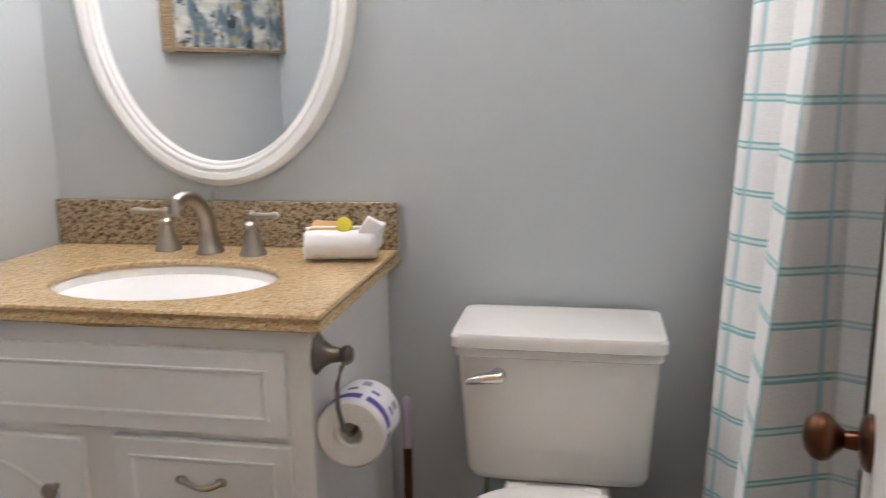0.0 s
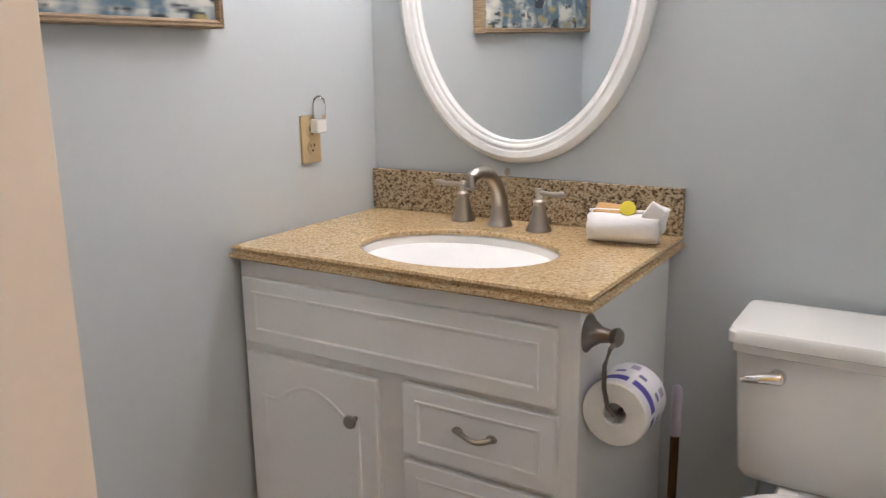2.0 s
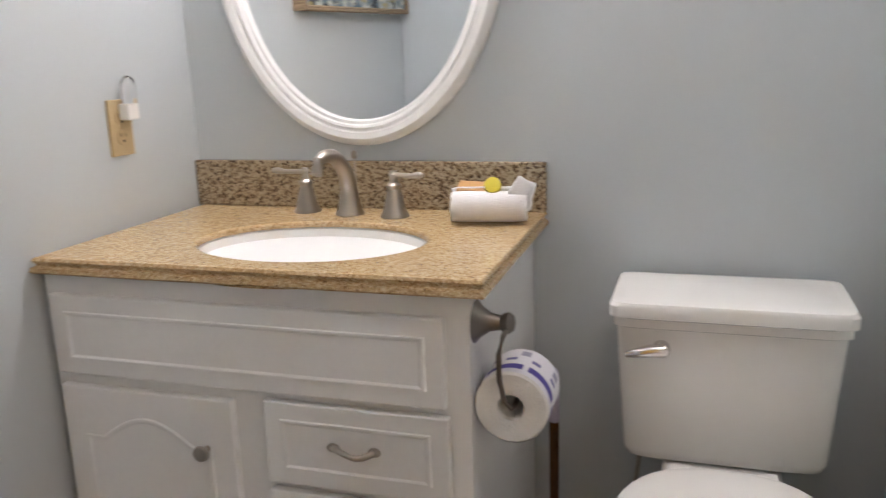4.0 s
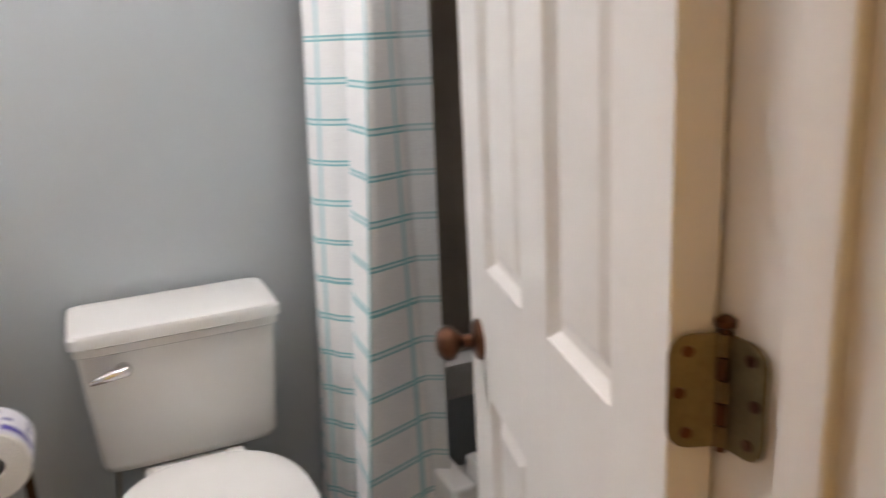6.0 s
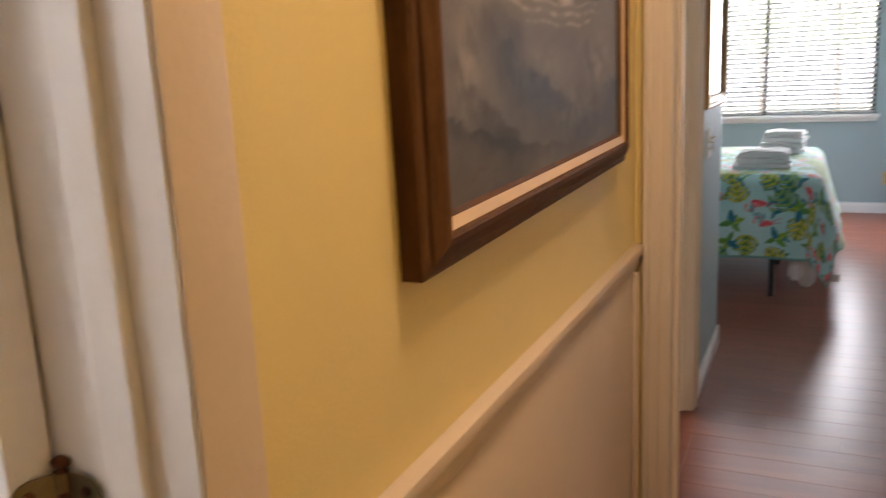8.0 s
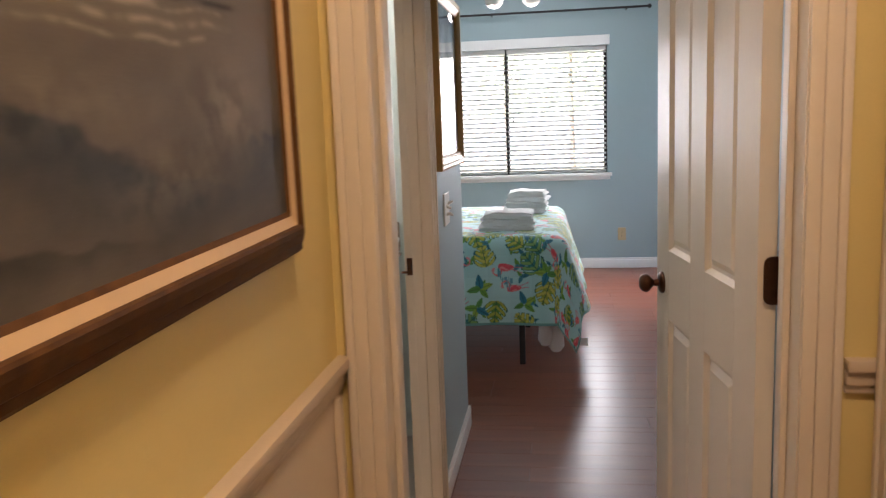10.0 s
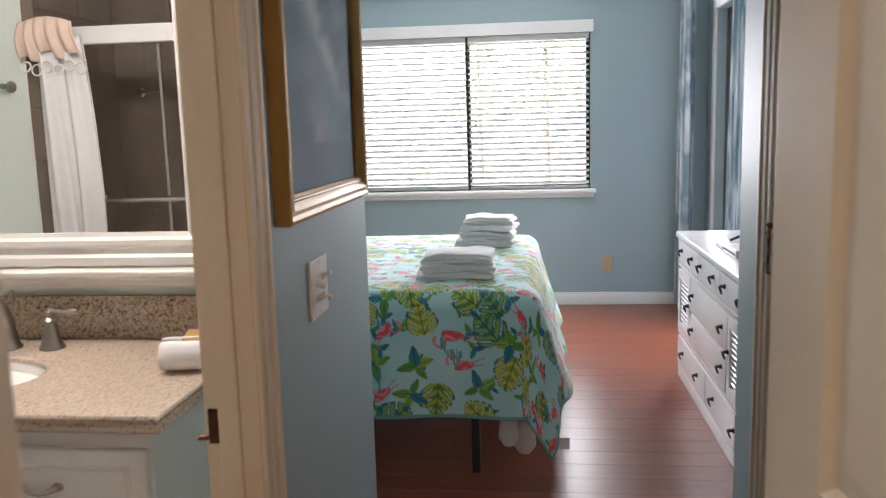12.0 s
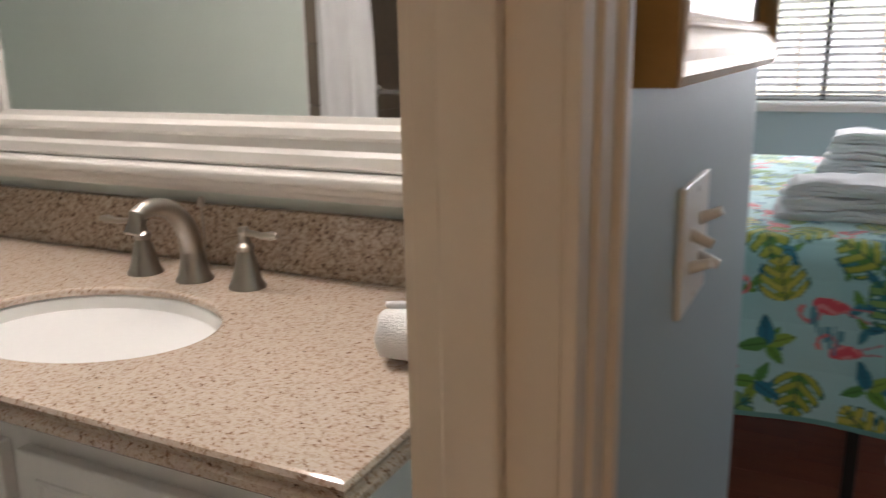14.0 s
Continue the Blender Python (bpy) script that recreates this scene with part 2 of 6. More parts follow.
# ---- mesh helpers ----
def box(bm, x0, x1, y0, y1, z0, z1, bev=0.0, seg=2):
    m = Matrix.Translation(((x0 + x1) / 2, (y0 + y1) / 2, (z0 + z1) / 2)) @ Matrix.Diagonal((x1 - x0, y1 - y0, z1 - z0, 1))
    vs = bmesh.ops.create_cube(bm, size=1, matrix=m)["verts"]
    if bev:
        es = list({e for v in vs for e in v.link_edges})
        bmesh.ops.bevel(bm, geom=es, offset=bev, segments=seg, affect="EDGES", profile=0.6)
    return bm


def lathe(bm, profile, m=None, seg=24, caps=True):
    """A turned shape round z, from rows of (radius, height)."""
    m = m or Matrix()
    rings = []
    for r, z in profile:
        rings.append([bm.verts.new(m @ Vector((r * math.cos(a), r * math.sin(a), z))) for a in (2 * math.pi * k / seg for k in range(seg))])
    for a, b in zip(rings, rings[1:]):
        for k in range(seg):
            bm.faces.new((a[k], a[(k + 1) % seg], b[(k + 1) % seg], b[k]))
    if caps:
        bm.faces.new(rings[0][::-1]), bm.faces.new(rings[-1])
    return bm


def tube(bm, pts, r, seg=12):
    """A round bar along points; r: one radius, or one for each point."""
    pts = [Vector(p) for p in pts]
    rs = r if isinstance(r, (list, tuple)) else [r] * len(pts)
    rings, up = [], Vector((0.123, 0.345, 0.93)).normalized()
    for k, p in enumerate(pts):
        d = (pts[min(k + 1, len(pts) - 1)] - pts[max(k - 1, 0)]).normalized()
        if abs(d.dot(up)) > 0.95:
            up = Vector((1, 0.2, 0)).normalized()
        u = d.cross(up).normalized()
        w = d.cross(u)
        rings.append([bm.verts.new(p + rs[k] * (math.cos(a) * u + math.sin(a) * w)) for a in (2 * math.pi * j / seg for j in range(seg))])
    for a, b in zip(rings, rings[1:]):
        for j in range(seg):
            bm.faces.new((a[j], b[j], b[(j + 1) % seg], a[(j + 1) % seg]))
    bm.faces.new(rings[0]), bm.faces.new(rings[-1][::-1])
    bmesh.ops.recalc_face_normals(bm, faces=bm.faces)
    return bm


def obj(name, bm, material, smooth=False):
    me = bpy.data.meshes.new(name)
    bmesh.ops.recalc_face_normals(bm, faces=bm.faces)
    if smooth:
        for f in bm.faces:
            f.smooth = True
        for e in bm.edges:
            if len(e.link_faces) == 2 and e.calc_face_angle() > 0.7:
                e.smooth = False
    bm.to_mesh(me)
    bm.free()
    me.materials.append(material)
    return new(name, me)


def part(name, bm, material, parent, label="", smooth=False):
    """One mesh part, made in the world, under a thing or a part."""
    ob = obj(name, bm, material, smooth)
    ob.parent = parent
    ob.matrix_parent_inverse = parent.matrix_basis.inverted() if parent.parent is None else Matrix()
    if label:
        tagged(ob, label)
    return ob


def thing(name, at, label, category, group="", kind=""):
    e = new(name)
    e.empty_display_size = 0.1
    e.matrix_basis = Matrix.Translation(at)
    return tagged(e, label, category, group, kind)


def bbox(*a, **k):
    return box(bmesh.new(), *a, **k)


def structure(name, bm, material, label, category="wall"):
    return tagged(obj(name, bm, material), label, category, "", "structure")


def sheet(name, nu, nv, place, colour, material, parent=None, smooth=True):
    """A fine grid of nu x nv cells: place(u, v) gives points and colour(u, v) the print, both on arrays from 0 to 1."""
    u, v = np.meshgrid(np.linspace(0, 1, nu + 1), np.linspace(0, 1, nv + 1), indexing="ij")
    p = np.stack(place(u, v), -1).reshape(-1, 3)
    i = np.arange((nu + 1) * (nv + 1)).reshape(nu + 1, nv + 1)
    f = np.stack([i[:-1, :-1], i[1:, :-1], i[1:, 1:], i[:-1, 1:]], -1).reshape(-1, 4)
    me = bpy.data.meshes.new(name)
    me.from_pydata(p.tolist(), [], f.tolist())
    if colour:
        c = np.ones((len(p), 4), np.float32)
        c[:, :3] = np.clip(np.stack(colour(u, v), -1).reshape(-1, 3), 0, 1)
        a = me.color_attributes.new("print", "FLOAT_COLOR", "POINT")
        a.data.foreach_set("color", c.ravel())
    if smooth:
        me.polygons.foreach_set("use_smooth", np.ones(len(f), bool))
    me.materials.append(material)
    me.update()
    ob = new(name, me)
    if parent:
        ob.parent = parent
        ob.matrix_parent_inverse = parent.matrix_basis.inverted() if parent.parent is None else Matrix()
    return ob


def fbm(u, v, scale, seed, octaves=4):
    """Soft noise from sums of turned waves, on arrays."""
    rng = np.random.RandomState(seed)
    out = 0 * u
    for o in range(octaves):
        for _ in range(5):
            a, ph, f = rng.rand() * 6.283, rng.rand() * 6.283, scale * 2**o * (0.6 + 0.8 * rng.rand())
            out = out + np.sin(f * (np.cos(a) * u + np.sin(a) * v) * 6.283 + ph + 1.5 * np.sin(f * 2.1 * (u - v) + ph)) / 2**o
    return out / 5


# ---- structure ----
H = 2.44
L_X, B_Y = -1.01, 2.07            # first bathroom: left wall, back wall
W_Y, I_Y = 0.428, 0.576            # hall face and bath face of the wall between
D0, D1 = -0.168, 0.466             # first bathroom's doorway
E_X, E2_X = 1.95, 2.08            # end wall of the hall
HL, HR = 0.345, -0.33             # bedroom doorway
R_Y = -0.455                      # right wall of the hall
S_Y, J_Y = 0.455, 0.533                     # blue wall of the bedroom's entry
T0, T1 = 2.60, 3.18               # second bathroom's doorway
C_X = 4.046                       # end of the entry
F_X = 7.97                        # window wall
P_Y = -1.20                       # patio wall
M_X = 3.905                       # mirror wall of the second bathroom
S_X = 2.21                        # shower front of the second bathroom

structure("floor_hall", bbox(-1.6, 8.1, -1.35, 4.3, -0.12, -0.006), GROOVE, "dark joints under red-brown laminate floor", "floor")
structure("floor_bath", bbox(L_X, 2.0, 0.46, 2.07, -0.005, 0.002), TILE, "beige tiled bathroom floor", "floor")
structure("floor_bath_2", bbox(1.45, M_X, 0.50, 4.2, -0.005, 0.002), TILE_L, "pale tiled floor of the second bathroom", "floor")
structure("ceiling", bbox(-1.6, 8.1, -1.35, 4.3, H, H + 0.1), CEIL, "white matt ceiling", "ceiling")

structure("wall_bath_back", bbox(L_X - 0.12, 1.42, B_Y, B_Y + 0.12, 0, H), BLUE, "pale grey-blue painted bathroom wall behind the vanity")
structure("wall_bath_left", bbox(L_X - 0.12, L_X, I_Y - 0.06, B_Y, 0, H), BLUE, "pale grey-blue painted bathroom side wall")
bm = bbox(L_X, D0 - 0.018, I_Y - 0.06, I_Y, 0, H)
box(bm, D1 + 0.018, 1.42, I_Y - 0.06, I_Y, 0, H), box(bm, D0 - 0.018, D1 + 0.018, I_Y - 0.06, I_Y, 2.058, H)
structure("wall_bath_front", bm, BLUE, "pale grey-blue painted bathroom wall with the doorway")
bm = bbox(-1.6, D0 - 0.018, W_Y, I_Y - 0.06, 0, H)
box(bm, D1 + 0.018, E_X, W_Y, I_Y - 0.06, 0, H), box(bm, D0 - 0.018, D1 + 0.018, W_Y, I_Y - 0.06, 2.058, H)
structure("wall_hall_left", bm, YELLOW, "ochre yellow painted hall wall")
structure("wall_tub_end", bbox(1.36, 1.42, I_Y, B_Y, 0, H), GREY_T, "taupe tiled wall behind the bathtub")
structure("wall_bath_stall", bbox(0.69, 0.75, I_Y, 1.42, 0, H), BLUE, "pale grey-blue wall beside the shower stall")
structure("wall_hall_back", bbox(-1.72, -1.6, R_Y - 0.12, W_Y, 0, H), YELLOW, "ochre yellow wall closing the hall")
bm = bbox(-1.6, 1.16, R_Y - 0.12, R_Y, 0, H)
box(bm, 1.88, E_X, R_Y - 0.12, R_Y, 0, H), box(bm, 1.16, 1.88, R_Y - 0.12, R_Y, 2.058, H)
structure("wall_hall_right", bm, YELLOW, "ochre yellow painted hall wall with a door")
bm = bbox(E_X, E2_X, HL + 0.018, W_Y + 0.04, 0, H)
box(bm, E_X, E2_X, R_Y - 0.12, HR - 0.018, 0, H), box(bm, E_X, E2_X, HR - 0.018, HL + 0.018, 2.058, H)
structure("wall_hall_end", bm, YELLOW, "ochre yellow end wall round the bedroom doorway")
bm = bbox(E2_X, T0 - 0.018, S_Y, J_Y, 0, H)
box(bm, T1 + 0.018, C_X, S_Y, J_Y, 0, H), box(bm, T0 - 0.018, T1 + 0.018, S_Y, J_Y, 2.058, H)
structure("wall_entry_left", bm, BLUE2, "light blue painted wall with the second bathroom's doorway")
bm = bbox(E2_X, 2.95, R_Y - 0.12, R_Y, 0, H)
box(bm, 3.70, 3.96, R_Y - 0.12, R_Y, 0, H), box(bm, 2.95, 3.70, R_Y - 0.12, R_Y, 2.058, H)
structure("wall_entry_right", bm, BLUE2, "light blue painted wall with a closet door")
structure("wall_closet", bbox(3.84, 3.96, P_Y, R_Y - 0.12, 0, H), BLUE2, "light blue closet wall facing the bedroom")
structure("wall_bath_2_mirror", bbox(M_X, C_X - 0.06, J_Y, 4.2, 0, H), GREEN, "pale green wall behind the second vanity")
structure("wall_bedroom_near", bbox(C_X - 0.06, C_X, J_Y, 3.3, 0, H), BLUE2, "light blue bedroom wall")
structure("wall_bath_2_shower", bbox(S_X - 0.12, S_X, 2.33, 4.2, 0, H), GREEN, "pale green wall beside the shower")
structure("wall_bath_2_front", bbox(1.42, 2.53, J_Y + 0.004, J_Y + 0.06, 0, H), GREEN, "pale green wall beside the bathroom door")
structure("wall_bath_2_end", bbox(1.42, C_X - 0.06, 4.2, 4.3, 0, H), GREEN, "pale green end wall")
structure("wall_shower_back", bbox(1.42, 1.46, J_Y + 0.06, 2.33, 0, H), GROUT, "tiled shower back wall")
bm = bbox(F_X, F_X + 0.14, P_Y - 0.12, -0.39, 0, H)
box(bm, F_X, F_X + 0.14, 1.37, 3.4, 0, H), box(bm, F_X, F_X + 0.14, -0.39, 1.37, 0, 0.86), box(bm, F_X, F_X + 0.14, -0.39, 1.37, 1.965, H)
structure("wall_window", bm, BLUE2, "light blue bedroom wall with a wide window")
bm = bbox(2.0, 6.19, P_Y - 0.12, P_Y, 0, H)
box(bm, 7.69, F_X, P_Y - 0.12, P_Y, 0, H), box(bm, 6.19, 7.69, P_Y - 0.12, P_Y, 2.05, H)
structure("wall_patio", bm, BLUE2, "light blue bedroom wall with a patio door")
structure("wall_bedroom_end", bbox(C_X, F_X, 3.3, 3.4, 0, H), BLUE2, "light blue bedroom wall behind the bed")


def casing(name, a, b, face, depth, axis, top=2.04, width=0.06, out=-1, back=None, m=CREAM, label="cream painted door frame", flat=False, slim=False, stop=None, m_casing=None):
    """A door frame: jambs and head, with a stepped casing on one face. axis 'x': an opening a..b along x in a wall from y=face to y=face+depth."""
    def bx(bm, u0, u1, v0, v1, z0, z1, bev=0.0):
        return box(bm, u0, u1, v0, v1, z0, z1, bev) if axis == "x" else box(bm, v0, v1, u0, u1, z0, z1, bev)
    d0, d1 = sorted((face, face + depth))
    e = thing(name, ((a + b) / 2, face, 0) if axis == "x" else (face, (a + b) / 2, 0), label, "door frame", "", "structure")
    s0, s1 = stop or ((d0 + d1) / 2 - 0.012, (d0 + d1) / 2 + 0.022)
    mc = m_casing or m
    steps = ((0.0, width, 0.006),) if flat else ((0.0, 0.022, 0.010), (0.022, width - 0.014, 0.014), (width - 0.014, width, 0.019))
    for u0, u1, s in ((a - 0.018, a, 1), (b, b + 0.018, -1)):
        part("jamb", bx(bmesh.new(), u0, u1, d0 - 0.002, d1 + 0.002, 0, top, 0.001), m, e)
        st = (a, a + 0.012) if s == 1 else (b - 0.012, b)
        part("door_stop", bx(bmesh.new(), *st, s0, s1, 0, top - 0.012, 0.003), m, e)
    part("head_jamb", bx(bmesh.new(), a - 0.018, b + 0.018, d0 - 0.002, d1 + 0.002, top, top + 0.018), m, e)
    for f, o in ((face, out), (face + depth, -out)) if back is None else ((face, out),):
        def side(u_in, s):
            bm = bmesh.new()
            for w0, w1, th in (((0.0, 0.030, 0.012),) if slim and s < 0 and f == face else steps):
                u0, u1 = sorted((u_in + s * w0, u_in + s * w1))
                v0, v1 = sorted((f, f + o * th))
                bx(bm, u0, u1, v0, v1, 0, top + w1, 0.0025)
            return bm
        part("casing", side(a - 0.002, -1), mc, e, "", True), part("casing", side(b + 0.002, 1), mc, e, "", True)
        bm = bmesh.new()
        for w0, w1, th in steps:
            v0, v1 = sorted((f, f + o * th))
            bx(bm, a - 0.006, b + 0.006, v0, v1, top + 0.006 + w0, top + 0.006 + w1, 0.0025)
        part("head_casing", bm, mc, e, "", True)
    return e


casing("door_frame_bath", D0, D1, W_Y, I_Y - W_Y, "x", m=TRIM, label="white painted bathroom door frame", width=0.066, flat=True, back=0, stop=(0.468, 0.502), m_casing=WAINS)
casing("door_frame_bedroom", HR, HL, E_X, E2_X - E_X, "y", m=FRAMEC)
casing("door_frame_bath_2", T0, T1, S_Y, J_Y - S_Y, "x", slim=True, m=FRAMEC)
casing("door_frame_closet", 2.97, 3.69, R_Y, -0.12, "x", out=1, back=0, m=FRAMEC)
casing("door_frame_hall", 1.18, 1.86, R_Y, -0.12, "x", out=1, back=0, m=FRAMEC)


def panel_door(name, width, label, m=TRIM, height=2.02, thick=0.035, rows=((0.22, 0.80), (0.98, 1.62), (1.72, 1.91))):
    """A six-panel door, hinged at x=0, z=0, its leaf along +x, faces at y=0 and y=-thick."""
    e = thing(name, (0, 0, 0), label, "door")
    st, mu = 0.108 * width / 0.66, 0.10 * width / 0.66
    pw = (width - 2 * st - mu) / 2
    cols = ((st, st + pw), (st + pw + mu, width - st))
    bm = bmesh.new()
    for x0, x1 in ((0, st), (st + pw, st + pw + mu), (width - st, width)):
        box(bm, x0, x1, -thick, 0, 0.012, height, 0.0015)
    zs = [0.012] + [z for r in rows for z in r] + [height]
    for x0, x1 in cols:
        for z0, z1 in zip(zs[::2], zs[1::2]):
            box(bm, x0, x1, -thick, 0, z0, z1)
    part("leaf", bm, m, e)
    for x0, x1 in cols:
        for z0, z1 in rows:
            bm = bmesh.new()
            for s, y in ((1, 0.0), (-1, -thick)):
                lev = ((0.0, -0.001), (0.010, -0.011), (0.018, -0.0125), (0.034, -0.004), (0.036, -0.004))
                rings = []
                for inn, d in lev:
                    yy = y + s * d
                    rings.append([bm.verts.new(c) for c in ((x0 + inn, yy, z0 + inn), (x1 - inn, yy, z0 + inn), (x1 - inn, yy, z1 - inn), (x0 + inn, yy, z1 - inn))])
                for a, b in zip(rings, rings[1:]):
                    for k in range(4):
                        bm.faces.new((a[k], a[(k + 1) % 4], b[(k + 1) % 4], b[k]))
                bm.faces.new(rings[-1])
            part("panel", bm, m, e)
    return e


def knob_set(e, x, z, thick=0.035, m=BRONZE):
    for s, y in ((1, 0.0), (-1, -thick)):
        turn = Matrix.Translation((x, y, z)) @ Matrix.Rotation(radians(-90 * s), 4, "X")
        k = part("door_knob", lathe(bmesh.new(), ((0.009, 0.0), (0.010, 0.016), (0.009, 0.024), (0.015, 0.031), (0.023, 0.038), (0.025, 0.045), (0.023, 0.053), (0.016, 0.060), (0.005, 0.063)), turn), m, e, "aged bronze door knob", True)
        part("rose", lathe(bmesh.new(), ((0.029, -0.002), (0.029, 0.004), (0.024, 0.009), (0.013, 0.012))[0:4], turn), m, k, "", True)
    part("latch_plate", bbox(x + 0.0595, x + 0.0615, -thick / 2 - 0.0125, -thick / 2 + 0.0125, z - 0.028, z + 0.028), m, e)


def place(e, x, y, yaw):
    e.matrix_basis = Matrix.Translation((x, y, 0)) @ Matrix.Rotation(radians(yaw), 4, "Z")
    return e


def hinge_at(x, y, z, leaf_yaw, jamb_yaw, m=BRASS, tall=0.089, wide=0.032):
    """Two flaps with rounded outer corners, a five-knuckle barrel and a pin; flaps run out from the barrel at the given turns."""
    e = thing("door_hinge", (x, y, z), "antique brass door hinge with rounded flaps and dark screws", "hinge", "door hinges")
    for yaw in (leaf_yaw, jamb_yaw):
        r = 0.014
        pts = [(0.002, -tall / 2), (wide - r, -tall / 2)]
        pts += [(wide - r + r * math.cos(a), -tall / 2 + r + r * math.sin(a)) for a in (radians(t) for t in (-60, -30, 0))]
        pts += [(u, -w) for u, w in pts[::-1]]
        bm = bmesh.new()
        t = Matrix.Translation((x, y, z)) @ Matrix.Rotation(radians(yaw), 4, "Z")
        f = bm.faces.new([bm.verts.new(t @ Vector((u, 0.0012, w))) for u, w in pts])
        ex = bmesh.ops.extrude_face_region(bm, geom=[f])
        bmesh.ops.translate(bm, verts=[v for v in ex["geom"] if isinstance(v, bmesh.types.BMVert)], vec=t.to_3x3() @ Vector((0, -0.0024, 0)))
        fl = part("flap", bm, m, e)
        for u, w in ((wide * 0.66, tall * 0.36), (wide * 0.80, 0.0), (wide * 0.66, -tall * 0.36)):
            part("screw", lathe(bmesh.new(), ((0.0042, -0.0022), (0.0042, 0.0022)), t @ Matrix.Translation((u, 0, w)) @ Matrix.Rotation(radians(90), 4, "X"), 10), BRONZE, fl, "dark screw head")
    for k in range(5):
        z0 = z - tall / 2 + k * tall / 5
        part("knuckle", lathe(bmesh.new(), ((0.0058, z0 - z + 0.0006), (0.0058, z0 - z + tall / 5 - 0.0006)), Matrix.Translation((x, y, z)), 12), BRONZE if k % 2 else m, e, "", True)
    part("pin", lathe(bmesh.new(), ((0.004, -tall / 2 - 0.004), (0.004, tall / 2 + 0.003), (0.0075, tall / 2 + 0.005), (0.0075, tall / 2 + 0.009), (0.003, tall / 2 + 0.012)), Matrix.Translation((x, y, z)), 12), BRONZE, e, "", True)
    return e


# first bathroom's door, swung inwards past a right angle
bath_door = panel_door("bathroom_door", 0.605, "white six-panel bathroom door, standing open", rows=((0.22, 0.775), (0.958, 1.62), (1.72, 1.91)))
knob_set(bath_door, 0.553, 0.845)
DX, DY, DYAW = 0.427, 0.572, 77.2
place(bath_door, DX, DY, DYAW)
HX, HY = 0.4605, 0.556
for z in (0.25, 1.016, 1.80):
    hinge_at(HX, HY, z, 157, -90, tall=0.083, wide=0.038)

bed_door = panel_door("bedroom_door", 0.735, "cream six-panel bedroom door, standing open", CREAM)
knob_set(bed_door, 0.675, 0.885)
place(bed_door, 2.140, -0.309, 7.1)
for z in (0.25, 1.02, 1.80):
    hinge_at(2.136, -0.350, z, 97, 180, BRONZE)

closet_door = panel_door("closet_door", 0.712, "cream six-panel closet door, closed", CREAM)
place(closet_door, 3.686, R_Y - 0.039, 180)
hinge_at(3.692, R_Y + 0.008, 1.06, 180, 0, BRASS)
hall_door = panel_door("hall_door", 0.672, "cream six-panel hall door, closed", CREAM)
place(hall_door, 1.856, R_Y - 0.039, 180)
hinge_at(1.862, R_Y + 0.008, 1.02, 180, 0, BRONZE)


# ---- trim ----
def run_x(name, x0, x1, y, s, rows, m, label, category="trim"):
    """A moulding along x on a wall face at y, standing out by s; rows of (z0, z1, depth)."""
    bm = bmesh.new()
    for z0, z1, d in rows:
        a, b = sorted((y, y + s * d))
        box(bm, x0, x1, a, b, z0, z1, 0.003)
    return tagged(obj(name, bm, m, True), label, category, "", "structure")


def run_y(name, y0, y1, x, s, rows, m, label, category="trim"):
    bm = bmesh.new()
    for z0, z1, d in rows:
        a, b = sorted((x, x + s * d))
        box(bm, a, b, y0, y1, z0, z1, 0.003)
    return tagged(obj(name, bm, m, True), label, category, "", "structure")


RAIL = ((0.876, 0.890, 0.010), (0.890, 0.914, 0.016), (0.914, 0.933, 0.025))
BASE = ((0.0, 0.075, 0.012), (0.075, 0.092, 0.008))
run_x("trim_chair_rail", D1 + 0.070, E_X, W_Y, -1, RAIL, WAINS, "cream painted chair rail on the hall wall")
run_x("trim_chair_rail_left", -1.6, D0 - 0.070, W_Y, -1, RAIL, WAINS, "cream painted chair rail on the hall wall")
run_y("trim_chair_rail_end", R_Y, HR - 0.068, E_X, -1, RAIL, WAINS, "cream painted chair rail beside the bedroom door")
run_x("trim_wainscot", D1 + 0.070, E_X, W_Y, -1, ((0.0, 0.877, 0.006),), WAINS, "cream painted wainscot panel below the chair rail", "wall panel")
bm = bmesh.new()
for a, b, c, d in ((0.60, 1.885, 0.14, 0.16), (1.885, 1.905, 0.0, 0.876)):
    box(bm, a, b, W_Y - 0.018, W_Y - 0.006, c, d, 0.004)
tagged(obj("trim_wainscot_moulding", bm, WAINS, True), "cream panel moulding on the wainscot", "trim", "", "structure")
run_x("baseboard_entry", T1 + 0.067, C_X, S_Y, -1, BASE, WHITE, "white painted baseboard", "baseboard")
run_y("baseboard_corner", S_Y - 0.012, 3.3, C_X, 1, BASE, WHITE, "white painted baseboard", "baseboard")
run_y("baseboard_window", P_Y, 3.3, F_X, -1, BASE, WHITE, "white painted baseboard under the window", "baseboard")
run_x("baseboard_patio", 7.76, F_X - 0.012, P_Y, 1, BASE, WHITE, "white painted baseboard", "baseboard")
run_x("baseboard_closet", 3.76, 3.96, R_Y, 1, BASE, WHITE, "white painted baseboard", "baseboard")
run_y("baseboard_stall", I_Y, 1.42, 0.69, -1, BASE, WHITE, "white painted baseboard", "baseboard")
run_x("baseboard_switch", E2_X + 0.02, T0 - 0.067, S_Y, -1, BASE, WHITE, "white painted baseboard", "baseboard")


